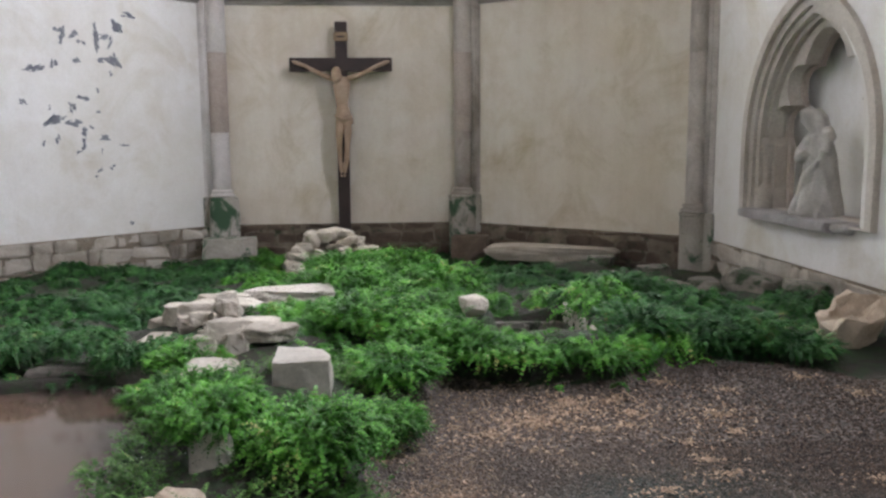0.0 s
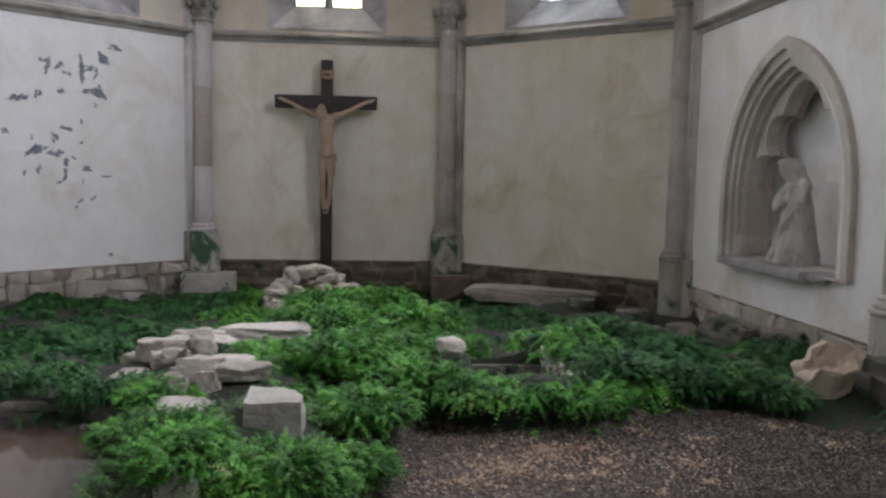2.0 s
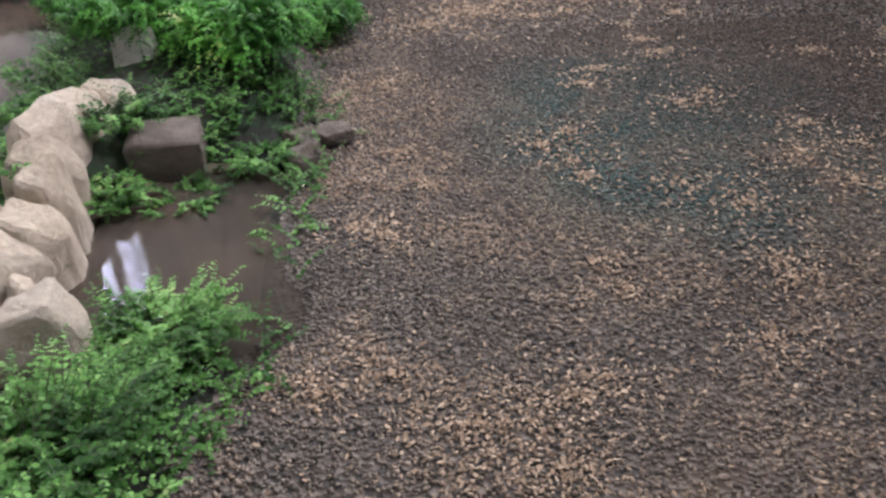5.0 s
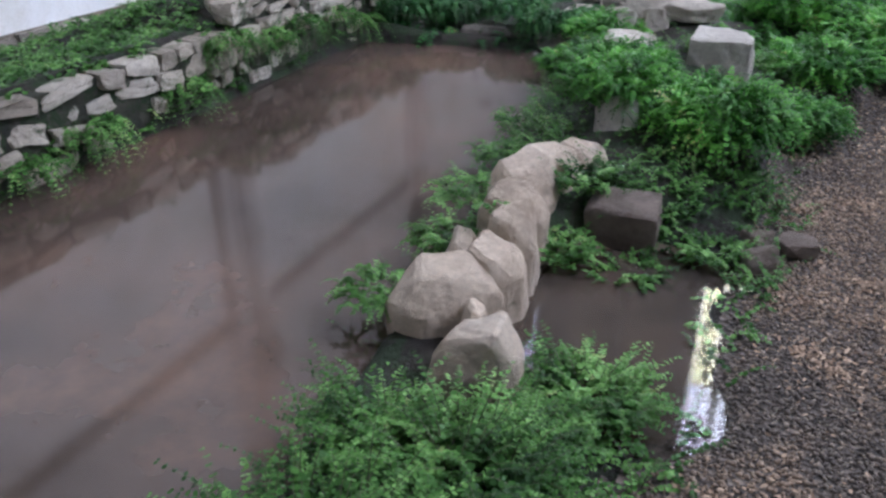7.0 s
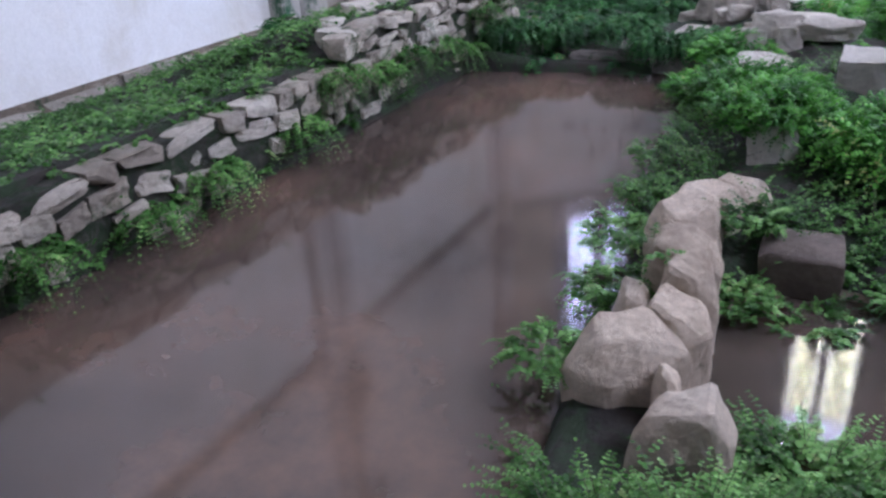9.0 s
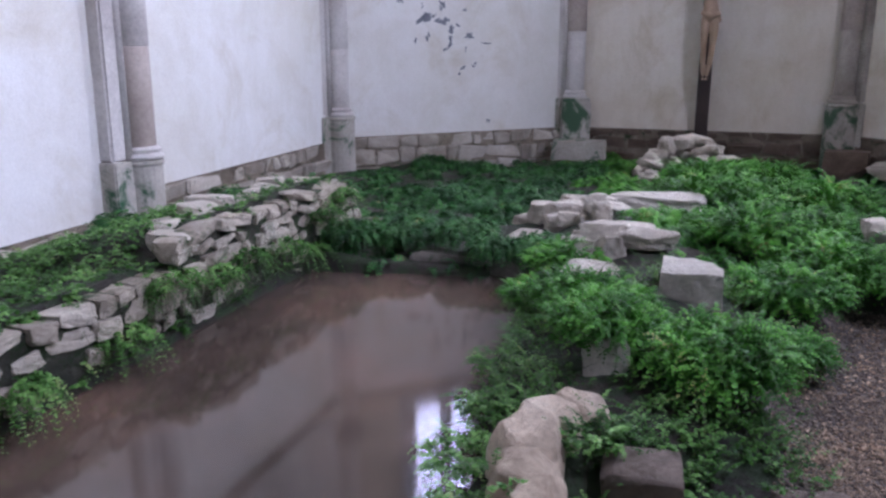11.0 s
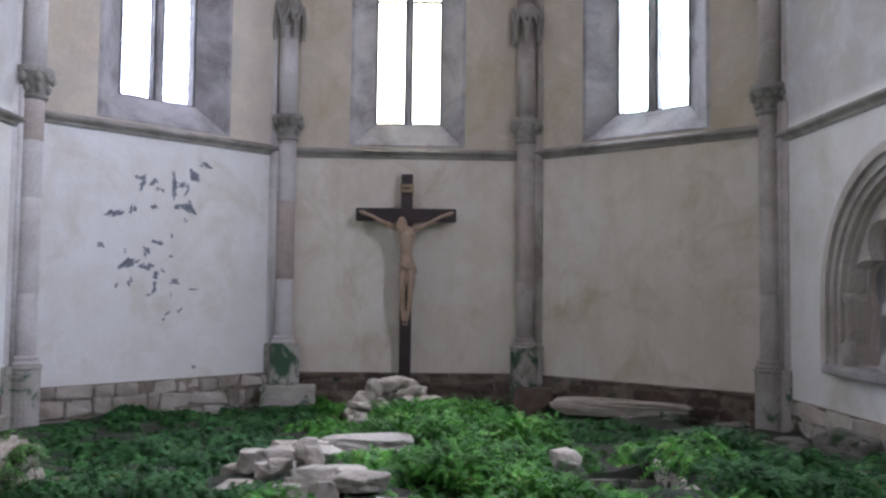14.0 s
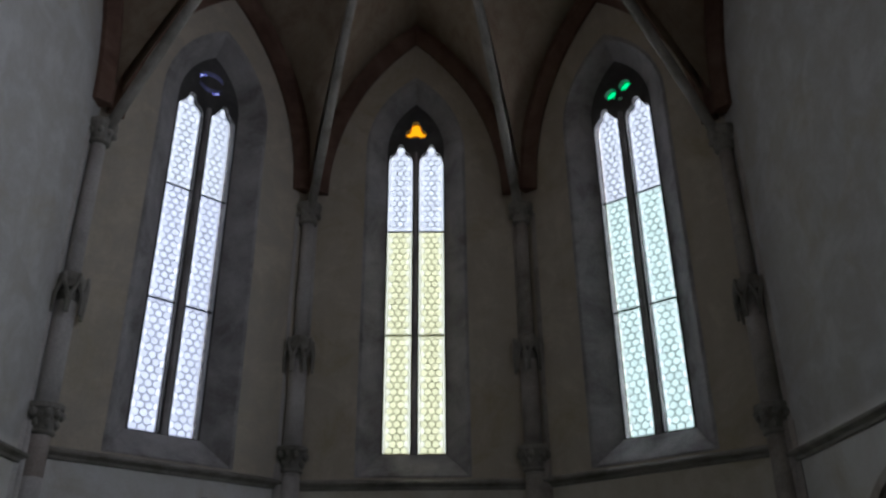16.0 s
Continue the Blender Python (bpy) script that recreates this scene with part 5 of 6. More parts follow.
def frond_mesh(name, base, az, length, lift, half, rng, pairs=12, droop=1.0, fill=0.8):
    """Arching fern fronds: a blade of paired, tapering pinnae that lie in the frond's own plane."""
    n = len(base)
    t = (np.arange(pairs) + 0.6) / pairs
    fw = np.stack([np.cos(az), np.sin(az), 0 * az], -1)
    sd = np.stack([-np.sin(az), np.cos(az), 0 * az], -1)
    P = base[:, None, :] + (length[:, None, None] * t[None, :, None] * 0.9) * fw[:, None, :]
    P[:, :, 2] += length[:, None] * (lift[:, None] * t[None, :] * 1.5 - droop * t[None, :] ** 2)
    T = np.repeat(fw[:, None, :] * 0.9, pairs, 1)
    T[:, :, 2] = lift[:, None] * 1.5 - 2 * droop * t[None, :]
    T /= np.linalg.norm(T, axis=-1, keepdims=True)
    roll = rng.normal(0, 0.45, n)
    side = sd * np.cos(roll)[:, None]
    side[:, 2] += np.sin(roll)
    shape = np.minimum(1.0, 0.55 + 2.2 * t) * (1.08 - t) ** 0.8
    V = []
    for k in (-1, 1):
        d = k * side[:, None, :] + 0.5 * T + rng.normal(0, 0.1, (n, pairs, 3))
        d[:, :, 2] -= 0.22
        d /= np.linalg.norm(d, axis=-1, keepdims=True)
        w = T - (T * d).sum(-1, keepdims=True) * d
        w /= np.linalg.norm(w, axis=-1, keepdims=True) + 1e-9
        L = (half[:, None] * shape[None, :] * rng.uniform(0.8, 1.2, (n, pairs)))[:, :, None]
        W = (length[:, None] / pairs * 0.5 * fill * (1.15 - 0.5 * t)[None, :])[:, :, None]
        V.append(np.stack([P, P + d * L * 0.3 + w * W, P + d * L * 0.7 + w * W * 0.7, P + d * L, P + d * L * 0.65 - w * W * 0.75, P + d * L * 0.25 - w * W], 2).reshape(-1, 6, 3))
    STEMS.append(stalk_mesh(base, az, length, lift, droop))
    tone = np.repeat(rng.random(n), pairs)
    return leaves_to_mesh(name, np.concatenate(V), np.concatenate([tone, tone]))


def leaf_mesh(name, base, az, length, lift, leaf, rng, pairs=7, width=0.28, droop=0.7, rounded=False):
    """Arching sprigs with paired leaflets as one mesh of separate leaves."""
    n = len(base)
    t = (np.arange(pairs) + 0.7) / pairs
    T = t[None, :, None]
    fw = np.stack([np.cos(az), np.sin(az), 0 * az], -1)
    sd = np.stack([-np.sin(az), np.cos(az), 0 * az], -1)
    P = base[:, None, :] + length[:, None, None] * T * fw[:, None, :] * 0.9
    P[:, :, 2] += length[:, None] * (lift[:, None] * t[None, :] * 1.5 - droop * t[None, :] ** 2)
    V = []
    jit = 0.3 if rounded else 0.12
    for s in (-1, 1):
        d = s * sd[:, None, :] + (0.35 + 0.5 * T) * fw[:, None, :] + rng.normal(0, jit, (n, pairs, 3))
        d[:, :, 2] += rng.normal(-0.2, jit, (n, pairs))
        d /= np.linalg.norm(d, axis=-1, keepdims=True)
        L = (leaf * (1.15 - 0.75 * t)[None, :] * rng.uniform(0.7, 1.25, (n, pairs)))[:, :, None]
        up = rng.normal(0, 0.18, (n, pairs, 3)) + np.array([0, 0, 1.0])
        w = np.cross(d, up)
        w /= np.linalg.norm(w, axis=-1, keepdims=True) + 1e-9
        W = L * width
        if rounded:
            q = [P, P + d * L * 0.3 + w * W, P + d * L * 0.8 + w * W * 0.8, P + d * L, P + d * L * 0.8 - w * W * 0.8, P + d * L * 0.3 - w * W]
        else:
            q = [P, P + d * L * 0.45 + w * W, P + d * L, P + d * L * 0.45 - w * W]
        V.append(np.stack(q, 2).reshape(-1, len(q), 3))
    tone = np.repeat(rng.random(n), pairs)
    me = leaves_to_mesh(name, np.concatenate(V), np.concatenate([tone, tone]))
    STEMS.append(stalk_mesh(base, az, length, lift, droop))
    return me


def scatter(rng, x0, x1, y0, y1, per_m2, keep):
    n = int((x1 - x0) * (y1 - y0) * per_m2)
    x, y = rng.uniform(x0, x1, n), rng.uniform(y0, y1, n)
    ok = rng.random(n) < keep(x, y)
    x, y = x[ok], y[ok]
    return np.stack([x, y, ground_z(x, y) - 0.01], -1)


def downhill(p, rng, mix=1.0):
    e = 0.05
    gx = (ground_z(p[:, 0] + e, p[:, 1]) - ground_z(p[:, 0] - e, p[:, 1])) / (2 * e)
    gy = (ground_z(p[:, 0], p[:, 1] + e) - ground_z(p[:, 0], p[:, 1] - e)) / (2 * e)
    a = rng.uniform(0, 2 * np.pi, len(p))
    return np.arctan2(np.sin(a) - mix * 3 * np.clip(gy, -0.6, 0.6) - 0.35, np.cos(a) - mix * 3 * np.clip(gx, -0.6, 0.6))


def waves(x, y):
    return 0.5 + 0.25 * np.sin(3.1 * x + 1.3 * np.sin(1.7 * y)) + 0.25 * np.sin(2.7 * y + 1.9 * np.sin(2.2 * x + 1))


def far_keep(x, y):
    on = (1 - gravel_mask(x, y)) * (1 - np.clip(pool_mask(x, y) * 3, 0, 1)) * (1 - pit_mask(x, y))
    ridge = np.exp(-(((x + 0.35 - 0.0) / 0.4) ** 2)) * (y > 3.1) * (y < 5.6)
    heap = np.exp(-(((x + 0.05) / 0.5) ** 2) - ((y - 9.1) / 0.7) ** 2)
    slab = (x > 1.9) * (x < 3.4) * (np.abs(y - 9.35 + 0.22 * (x - 2.7)) < 0.3)
    dark = 0.1 * smooth(2.1, 2.7, x) * smooth(4.3, 4.9, y)
    dry = 0.4 * np.exp(-(((x + 1.7) / 0.9) ** 2) - ((y - 5.2) / 0.5) ** 2)
    wall = np.clip((x < -2.15) * (y < 4.7) * 0.85 + (x < -3.7), 0, 1)
    front = (x > 1.15) * (x < 2.15) * (y > 3.62) * (y < 4.25)
    on = on * (1 - 0.6 * front) * (1 - (x < 0.8) * (y < 3.4))
    inside = (y < 10.75) * (y < 11.0 + (1.75 - np.abs(x)) * 0.94 - 0.15)
    return on * inside * (x < 4.0 - 0.3 * smooth(5, 8, y)) * (1 - 0.75 * ridge) * (1 - np.clip(1.1 * heap, 0, 1)) * (1 - 0.9 * slab) * (1 - dry) * (1 - dark) * (1 - wall) * (0.12 + 0.88 * smooth(0.2, 0.6, waves(x, y)))


SET_STONES.append((1.66, 4.56, 0.56))
rngn = np.random.default_rng(5)
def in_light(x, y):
    """True over the middle of the floor; outside it the fern's leaf colour carries painted shade."""
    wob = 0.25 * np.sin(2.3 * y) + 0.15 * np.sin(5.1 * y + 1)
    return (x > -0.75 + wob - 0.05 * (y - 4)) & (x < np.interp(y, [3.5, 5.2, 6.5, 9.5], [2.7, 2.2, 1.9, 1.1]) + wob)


def fern_bed(per_m2, wanted, mat, label, low):
    """Overlapping domes of arching fronds, and thin ones between them."""
    cc = scatter(rngn, -4.2, 4.5, 2.3, 10.9, per_m2, lambda x, y: far_keep(x, y) * wanted(x, y))
    ps, az, ln, lf = [], [], [], []
    for q in cc:
        size = rngn.uniform(0.26, 0.62) * (0.8 if q[1] > 6.5 else 1.0) * low
        k = int(40 + 190 * size)
        a = rngn.uniform(0, 2 * np.pi, k)
        rr = np.sqrt(rngn.random(k))
        r = 0.42 * size * rr
        ps.append(np.stack([q[0] + r * np.cos(a), q[1] + r * np.sin(a), q[2] - 0.03 + size * 0.4 * np.sqrt(1.01 - rr**2) * rngn.uniform(0.45, 1.0, k)], -1))
        sway = np.array([rngn.normal(0, 0.6), -0.5 + rngn.normal(0, 0.4)])
        az.append(np.arctan2(np.sin(a) + sway[1], np.cos(a) + sway[0]))
        ln.append(rngn.uniform(0.09, 0.2, k) * (0.7 + 0.8 * size))
        lf.append(rngn.uniform(0.05, 0.5, k))
    thin = scatter(rngn, -4.2, 4.5, 2.3, 10.9, 90, lambda x, y: far_keep(x, y) * wanted(x, y))
    ps.append(thin)
    az.append(downhill(thin, rngn))
    ln.append(rngn.uniform(0.09, 0.2, len(thin)))
    lf.append(rngn.uniform(0.3, 0.9, len(thin)))
    p, a, l, u = (np.concatenate(v) for v in (ps, az, ln, lf))
    ok = rngn.random(len(p)) < bare(p[:, 0], p[:, 1])
    p, a, l, u = p[ok], a[ok], l[ok], u[ok]
    me = frond_mesh("fern_bed", p, a, l, u, l * 0.27, rngn, 8, 1.15, 0.85)
    me.materials.append(mat)
    bed = new("fern_bed", me)
    tagged(new("stalk", STEMS[-1]), "thin brown-green stems", kind="stuff").parent = bed
    return tagged(bed, label, "ferns", kind="stuff")


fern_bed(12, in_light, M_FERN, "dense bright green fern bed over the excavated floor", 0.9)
fern_bed(16, lambda x, y: ~in_light(x, y), M_FERN_SHADED, "dense fern bed along the church walls, shade put into its darker leaf colour", 0.78)


def near_keep(x, y):
    pud = np.exp(-(((x - 0.27) / 0.29) ** 4) - ((y - 1.02) / 0.5) ** 4)
    chain = np.exp(-(((x + 0.1) / 0.16) ** 2)) * (y > 0.3) * (y < 1.95)
    bank = (1 - gravel_mask(x - 0.08, y)) * (1 - np.clip(pool_mask(x + 0.04, y) * 2.2, 0, 1))
    return bank * (1 - np.clip(1.2 * pud, 0, 1)) * (1 - 0.9 * chain) * bare(x, y) * (0.15 + 0.85 * smooth(0.25, 0.6, waves(3 * x, 3 * y)))


p = scatter(rngn, -0.75, 0.75, -1.4, 3.4, 1250, near_keep)
n = len(p)
me = leaf_mesh("herb_bed", p, downhill(p, rngn, 0.7), rngn.uniform(0.06, 0.16, n), rngn.uniform(0.4, 1.2, n), 0.016, rngn, 9, 0.38, 0.7, True)
me.materials.append(M_HERB)
bed = new("herb_bed", me)
tagged(new("stalk", STEMS[-1]), "thin brown-green stems", kind="stuff").parent = bed
tagged(bed, "small-leaved green herbs along the pool bank", "herbs", kind="stuff")


def ledge_keep(x, y):
    return (0.2 + 0.8 * waves(2 * x, 2 * y)) * (x < -2.08) * smooth(-4.3, -3.7, x)


p = scatter(rngn, -4.1, -2.1, -0.6, 4.6, 700, ledge_keep)
n = len(p)
me = leaf_mesh("ledge_herbs", p, downhill(p, rngn, 0.2), rngn.uniform(0.07, 0.15, n), rngn.uniform(0.2, 0.8, n), 0.025, rngn, 8, 0.4, 0.7, True)
me.materials.append(M_HERB)
bed = new("ledge_herbs", me)
tagged(new("stalk", STEMS[-1]), "thin brown-green stems", kind="stuff").parent = bed
tagged(bed, "low herbs and moss on the ledge above the pool", "herbs", kind="stuff")


def clump(name, c, radius, height, sprigs, leaf, mat, rounded, label, seed, hang=0.0, group="fern clumps"):
    """One bushy plant: sprigs arching out from its crown."""
    rng = np.random.default_rng(seed)
    sprigs = sprigs if rounded else 3 * sprigs
    a = rng.uniform(0, 2 * np.pi, sprigs)
    r = radius * 0.72 * np.sqrt(rng.random(sprigs))
    base = np.stack([r * np.cos(a), r * np.sin(a), height * np.sqrt(1 - (r / radius) ** 2) * rng.uniform(0.4, 0.95, sprigs)], -1)
    az = a + rng.normal(0, 0.5 if rounded else 1.1, sprigs)
    free = rng.random(sprigs) < bare(base[:, 0] + c[0], base[:, 1] + c[1])
    base, az, a, sprigs = base[free], az[free], a[free], int(free.sum())
    ln, lf = radius * rng.uniform(*((0.35, 0.8) if rounded else (0.2, 0.48)), sprigs), rng.uniform(0.2, 0.9, sprigs) * (1 - hang)
    ob = empty(name, pose(*c), label, "fern", group)
    if rounded:
        me = leaf_mesh("foliage", base, az, ln, lf, leaf, rng, 10, 0.38, 0.6 + hang, True)
    else:
        me = frond_mesh("foliage", base, az, ln, lf, np.full(sprigs, leaf), rng, 7, 0.9 + hang, 0.85)
    me.materials.append(mat)
    tagged(new("foliage", me), kind="stuff").parent = ob
    tagged(new("stalk", STEMS[-1]), "thin brown-green stems", kind="stuff").parent = ob
    return ob


FERNS = (((0.34, 2.2), 0.33, 0.25, 520), ((-0.05, 2.5), 0.24, 0.2, 220), ((0.6, 2.75), 0.26, 0.16, 260), ((0.66, 3.35), 0.32, 0.2, 300), ((-0.28, 2.9), 0.28, 0.14, 240), ((0.2, 2.6), 0.22, 0.06, 200), ((-0.5, 3.1), 0.24, 0.12, 200), ((-0.1, 2.3), 0.26, 0.24, 220), ((-0.45, 3.5), 0.26, 0.2, 200), ((0.9, 3.95), 0.4, 0.25, 300), ((1.2, 3.8), 0.36, 0.1, 300), ((1.5, 3.76), 0.34, 0.06, 280),
         ((1.85, 3.74), 0.34, 0.06, 280), ((2.2, 4.1), 0.35, 0.16, 240), ((0.5, 4.2), 0.4, 0.22, 260), ((0.85, 4.9), 0.4, 0.26, 300), ((0.3, 5.6), 0.5, 0.28, 320),
         ((1.1, 6.2), 0.5, 0.3, 320), ((0.2, 7.4), 0.5, 0.3, 300), ((0.75, 8.6), 0.5, 0.28, 260), ((2.5, 5.4), 0.4, 0.22, 220), ((3.0, 4.3), 0.35, 0.25, 260), ((3.25, 4.0), 0.28, 0.15, 180), ((2.65, 4.2), 0.34, 0.2, 220))
for k, ((x, y), r, h, s) in enumerate(FERNS):
    clump("fern_clump", on_ground(x, y), r, h, s, 0.027 if y > 3 else 0.02, M_FERN if x < 2.1 else M_FERN_SHADED, False, "bushy bright green fern clump on the bank" if y < 4.5 else "bushy green fern clump on the mound", 200 + k)
HERBS = (((0.29, 0.58), 0.2, 0.2, 300), ((0.24, 0.3), 0.16, 0.12, 150), ((0.16, 0.12), 0.24, 0.2, 300), ((0.0, 0.14), 0.2, 0.1, 200), ((0.05, -0.25), 0.3, 0.16, 320), ((0.45, 1.5), 0.12, 0.06, 70), ((0.22, 1.32), 0.14, 0.07, 80), ((-0.02, 1.62), 0.16, 0.16, 120), ((0.02, 1.3), 0.12, 0.14, 80))
for k, ((x, y), r, h, s) in enumerate(HERBS):
    clump("herb_clump", on_ground(x, y, 0.01), r * 0.92, h * 0.55, int(s * 0.75), 0.017, M_HERB, True, "small-leaved green herb clump beside the puddle", 300 + k, group="herb clumps")
for k, (y, z) in enumerate(((0.5, 0.12), (1.35, 0.1), (1.95, 0.1), (2.3, 0.26), (2.6, 0.2), (2.9, 0.22), (3.3, 0.2), (3.6, 0.1), (0.0, 0.2), (3.8, 0.3), (4.1, 0.35), (1.0, 0.06))):
    clump("hanging_fern", (POOL_X0 + 0.0, y, z), 0.2, 0.1, 130, 0.017, M_HERB, True, "small fern hanging from the pool wall", 400 + k, 0.75, "hanging ferns")
for k, (x, y, r) in enumerate(((-1.92, 3.95, 0.26), (-1.62, 4.05, 0.24), (-1.2, 4.1, 0.26), (-0.95, 3.92, 0.2), (-0.66, 3.95, 0.26), (-1.75, 4.4, 0.3))):
    clump("fern_clump", on_ground(x, y, 0.08), r, 0.16, 150, 0.026, M_FERN_SHADED, False, "fern hanging over the pool's far edge", 460 + k, 0.4)
for k, (x, y) in enumerate(((-0.36, 0.75), (-0.33, 1.15), (-0.42, 1.5), (-0.42, 1.9), (-0.5, 2.3), (-0.2, 1.12))):
    clump("herb_clump", (x, y, 0.05 if k < 5 else 0.2), 0.14, 0.08, 70, 0.016, M_HERB, True, "thin herb sprigs beside the boulders", 430 + k, 0.2, "herb clumps")


# ---------------------------------------------------------------- gravel chips
def chip_mat(name):
    mat, nt, bsdf = nodes_of(name)
    geo = nt.nodes.new("ShaderNodeNewGeometry")
    pos = geo.outputs["Position"]
    isl = geo.outputs["Random Per Island"]
    grey = ramp(nt, isl, [(0.0, (0.066, 0.054, 0.044)), (0.6, (0.125, 0.102, 0.082)), (0.92, (0.18, 0.148, 0.116)), (1.0, (0.28, 0.23, 0.18))])
    tan = ramp(nt, isl, [(0.0, (0.15, 0.108, 0.074)), (0.6, (0.28, 0.2, 0.137)), (1.0, (0.42, 0.31, 0.21))])
    a = noise_node(nt, 1.6, 7, 0.72, pos, 0.6)
    col = mixed(nt, ramp(nt, a, [(0.42, (0, 0, 0)), (0.56, (0.9, 0.9, 0.9))]), grey, tan)
    # Teal patches on the gravel around (2.05, 1.6).
    b = noise_node(nt, 1.4, 5, 0.75, pos, 0.6)
    far = nt.nodes.new("ShaderNodeVectorMath")
    far.operation = "DISTANCE"
    nt.links.new(pos, far.inputs[0])
    far.inputs[1].default_value = (2.05, 1.6, 0)
    near = ramp(nt, far.outputs["Value"], [(0.6, (0.85, 0.85, 0.85)), (1.0, (0, 0, 0))])
    teal_mix = mixed(nt, 1.0, near, ramp(nt, b, [(0.34, (0, 0, 0)), (0.54, (1, 1, 1))]), "MULTIPLY")
    col = mixed(nt, teal_mix, col, (0.05, 0.15, 0.135))
    # Brown earth chips; a wide reach darkens the gravel near the south wall.
    damp = nt.nodes.new("ShaderNodeVectorMath")
    damp.operation = "DISTANCE"
    nt.links.new(pos, damp.inputs[0])
    damp.inputs[1].default_value = (4.4, 2.9, 0)
    earth = ramp(nt, isl, [(0.0, (0.025, 0.016, 0.011)), (0.7, (0.06, 0.04, 0.028)), (1.0, (0.13, 0.09, 0.06))])
    wet = nt.nodes.new("ShaderNodeMath")
    wet.operation = "MULTIPLY_ADD"
    nt.links.new(b, wet.inputs[0])
    wet.inputs[1].default_value = -0.5
    near2 = nt.nodes.new("ShaderNodeMath")
    near2.operation = "MULTIPLY"
    nt.links.new(damp.outputs["Value"], near2.inputs[0])
    near2.inputs[1].default_value = 0.27
    nt.links.new(near2.outputs[0], wet.inputs[2])
    col = mixed(nt, ramp(nt, wet.outputs[0], [(0.3, (1, 1, 1)), (0.85, (0, 0, 0))]), col, earth)
    nt.links.new(col, bsdf.inputs["Base Color"])
    bsdf.inputs["Roughness"].default_value = 0.75
    return mat


def gravel(name, count, x0, x1, y0, y1, small, large, seed):
    rng = np.random.default_rng(seed)
    x, y = rng.uniform(x0, x1, count), rng.uniform(y0, y1, count)
    ok = rng.random(count) < gravel_mask(x - 0.02, y) * (puddle_mask(x, y) < 0.12)
    x, y = x[ok], y[ok]
    m = len(x)
    s = rng.uniform(small, large, m)
    a = rng.uniform(0, np.pi, m)
    octa = np.array([[1, 0, 0], [0, 0.7, 0], [-1, 0, 0], [0, -0.7, 0], [0.1, 0, 0.55], [0, 0.1, -0.5]])
    V = octa[None] * s[:, None, None] * rng.uniform(0.65, 1.2, (m, 6, 1))
    c, sn = np.cos(a)[:, None], np.sin(a)[:, None]
    X = V[:, :, 0] * c - V[:, :, 1] * sn
    Y = V[:, :, 0] * sn + V[:, :, 1] * c
    Z = V[:, :, 2] + X * rng.normal(0, 0.3, (m, 1)) + Y * rng.normal(0, 0.3, (m, 1))
    P = np.stack([X + x[:, None], Y + y[:, None], Z + (ground_z(x, y) + s * 0.25)[:, None]], -1)
    tri = np.array([[0, 1, 4], [1, 2, 4], [2, 3, 4], [3, 0, 4], [1, 0, 5], [2, 1, 5], [3, 2, 5], [0, 3, 5]])
    F = (tri[None] + 6 * np.arange(m)[:, None, None]).reshape(-1, 3)
    me = bpy.data.meshes.new(name)
    me.vertices.add(m * 6)
    me.vertices.foreach_set("co", P.astype(np.float32).ravel())
    me.loops.add(len(F) * 3)
    me.loops.foreach_set("vertex_index", F.astype(np.int32).ravel())
    me.polygons.add(len(F))
    me.polygons.foreach_set("loop_start", np.arange(0, len(F) * 3, 3, dtype=np.int32))
    me.update(calc_edges=True)
    me.materials.append(M_CHIPS)
    return tagged(new(name, me), "dark gravel with tan chips covering the floor", "gravel", kind="stuff")


M_CHIPS = chip_mat("gravel_chips")
gravel("gravel", 95000, 0.2, 3.0, -0.6, 2.6, 0.0035, 0.0095, 1)
gravel("gravel", 40000, 0.4, 4.5, 0.5, 4.2, 0.006, 0.013, 2)


def litter_mat(name):
    mat, nt, bsdf = nodes_of(name)
    geo = nt.nodes.new("ShaderNodeNewGeometry")
    col = ramp(nt, geo.outputs["Random Per Island"], [(0.0, (0.13, 0.085, 0.05)), (0.5, (0.33, 0.22, 0.14)), (1.0, (0.5, 0.37, 0.25))])
    col = mixed(nt, 0.4, col, ramp(nt, noise_node(nt, 60, 4, 0.6, geo.outputs["Position"]), [(0.35, (0.5, 0.5, 0.5)), (0.65, (1, 1, 1))]), "MULTIPLY")
    nt.links.new(col, bsdf.inputs["Base Color"])
    bsdf.inputs["Roughness"].default_value = 0.85
    return mat


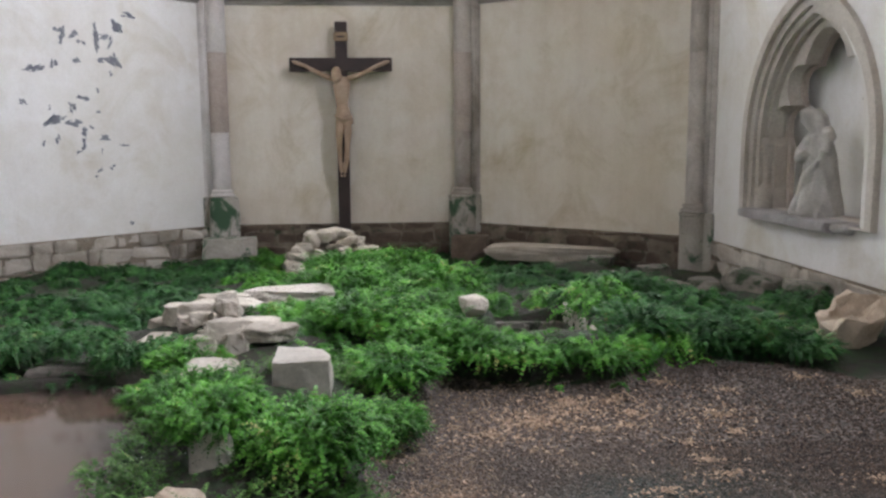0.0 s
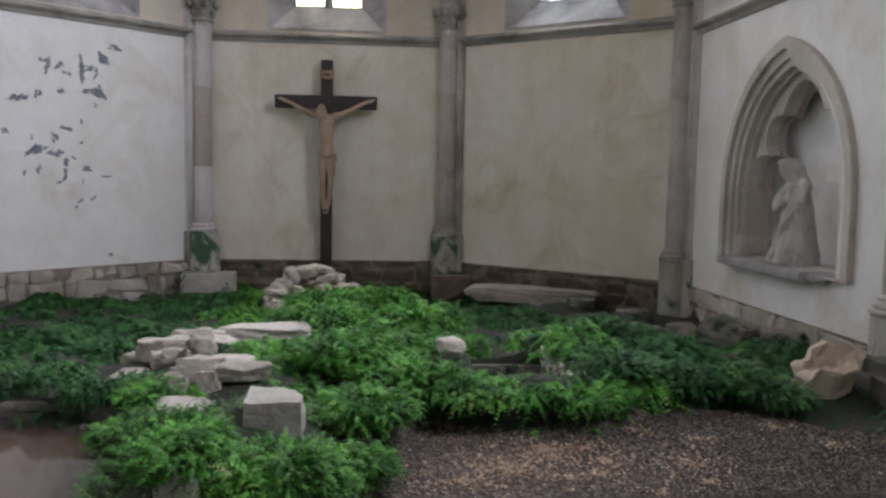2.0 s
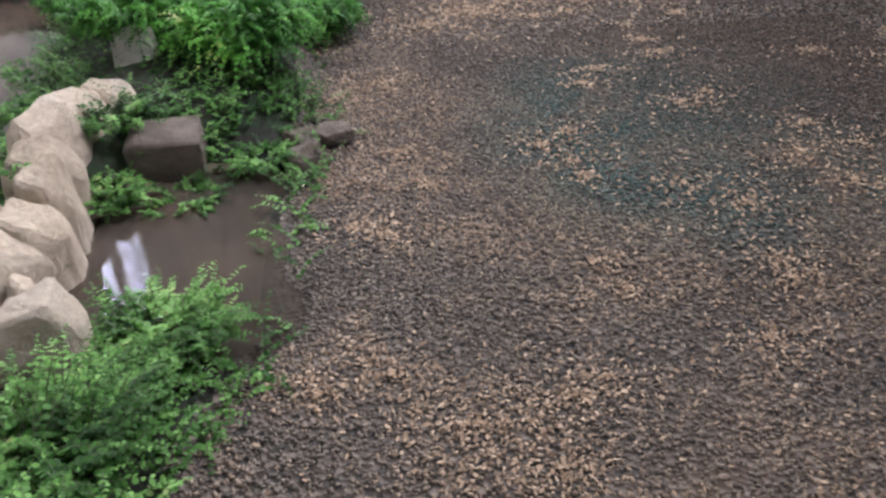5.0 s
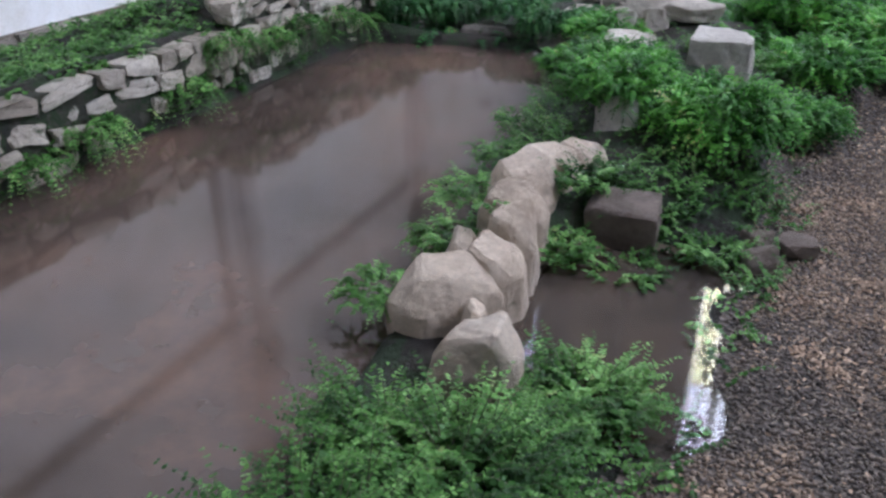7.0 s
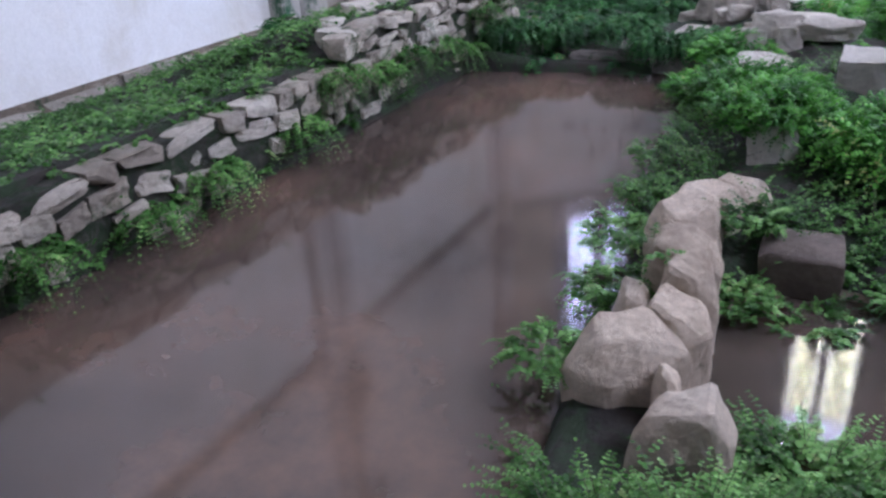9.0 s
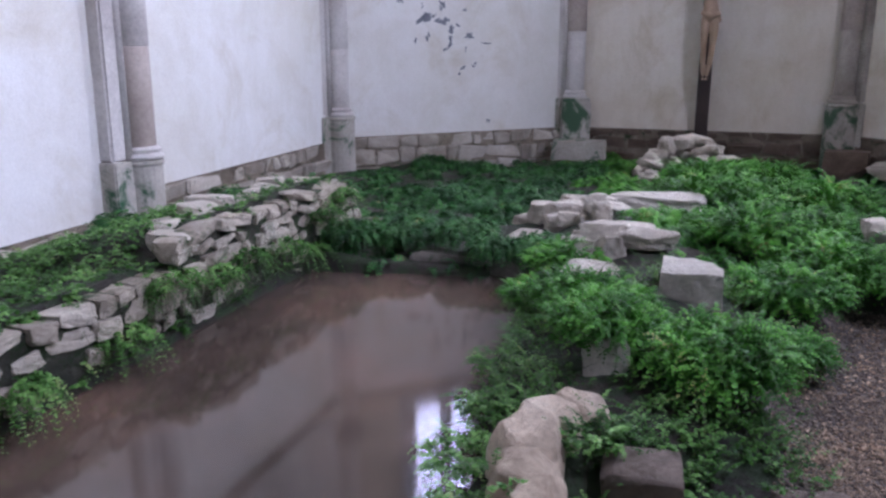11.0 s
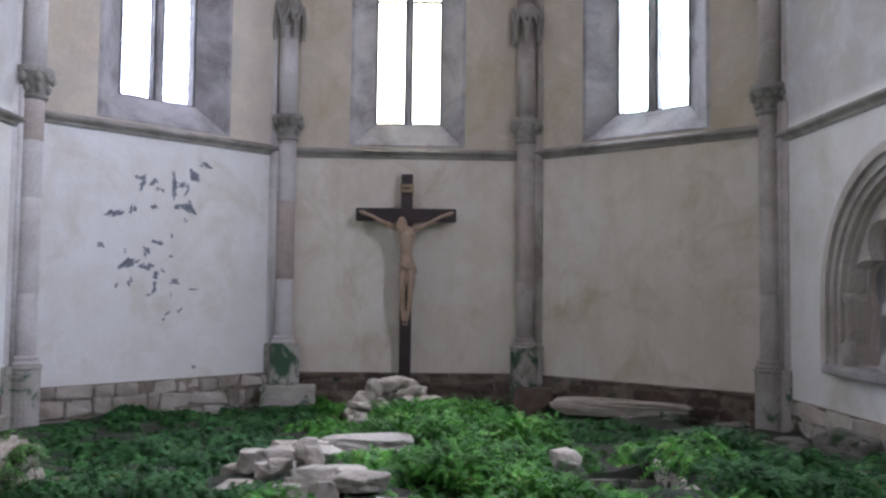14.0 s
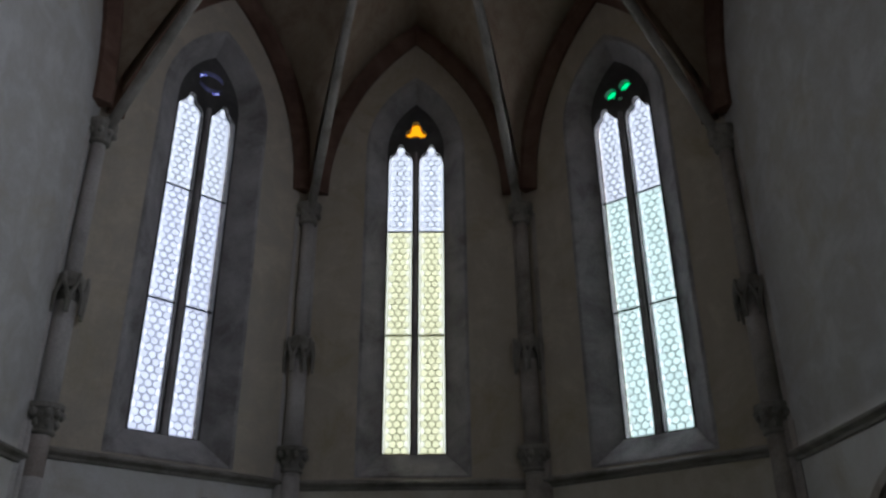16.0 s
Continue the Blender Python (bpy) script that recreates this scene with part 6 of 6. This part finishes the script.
def leaf_litter(seed):
    """Dry leaf scraps lying in drifts on the gravel: curled six-cornered flakes."""
    rng = np.random.default_rng(seed)
    drifts = [(0.82, 0.4, 0.12), (1.0, 0.22, 0.2), (1.13, 0.08, 0.16), (1.9, 1.0, 0.16), (1.86, 0.7, 0.14), (1.71, 0.4, 0.16), (1.5, 1.57, 0.1), (1.46, 1.35, 0.08), (1.33, 2.98, 0.25), (1.1, 2.8, 0.22), (1.57, 3.24, 0.25), (0.6, 2.65, 0.1), (2.02, 2.43, 0.08), (2.3, 3.0, 0.2), (2.2, 1.3, 0.14), (0.75, 1.05, 0.09), (0.9, 1.5, 0.07)]
    drifts += [(rng.uniform(0.6, 3.6), rng.uniform(-0.4, 3.6), rng.uniform(0.03, 0.13)) for _ in range(75)]
    xs_, ys_ = [], []
    for cx, cy, r in drifts:
        k = int(70 + 9000 * r * r)
        a, q = rng.uniform(0, 2 * np.pi, k), r * np.abs(rng.normal(0, 1.0, k)) * (1 + 0.5 * np.sin(3 * cx + np.arange(k)))
        xs_.append(cx + q * np.cos(a) * 1.3)
        ys_.append(cy + q * np.sin(a))
    x, y = np.concatenate(xs_), np.concatenate(ys_)
    ok = (rng.random(len(x)) < gravel_mask(x - 0.04, y)) & (puddle_mask(x, y) < 0.1)
    x, y = x[ok], y[ok]
    m = len(x)
    size, az = rng.uniform(0.004, 0.011, m) * np.interp(y, [0, 3], [0.8, 1.3]), rng.uniform(0, 2 * np.pi, m)
    outline = np.array([[1, 0], [0.4, 0.45], [-0.5, 0.4], [-1, 0], [-0.4, -0.5], [0.5, -0.35]])
    U = outline[None] * size[:, None, None] * rng.uniform(0.7, 1.25, (m, 6, 1))
    X = U[:, :, 0] * np.cos(az)[:, None] - U[:, :, 1] * np.sin(az)[:, None]
    Y = U[:, :, 0] * np.sin(az)[:, None] + U[:, :, 1] * np.cos(az)[:, None]
    Z = X * rng.normal(0, 0.25, (m, 1)) + Y * rng.normal(0, 0.25, (m, 1)) + rng.normal(0, 0.0012, (m, 6))
    V = np.stack([X + x[:, None], Y + y[:, None], Z + (ground_z(x, y) + rng.uniform(0.006, 0.013, m))[:, None]], -1)
    me = leaves_to_mesh("leaf_litter", V, rng.random(m))
    me.materials.append(litter_mat("dry_leaf_litter"))
    return tagged(new("leaf_litter", me), "tan dry leaf scraps drifted over the gravel", "leaf litter", kind="stuff")


leaf_litter(21)
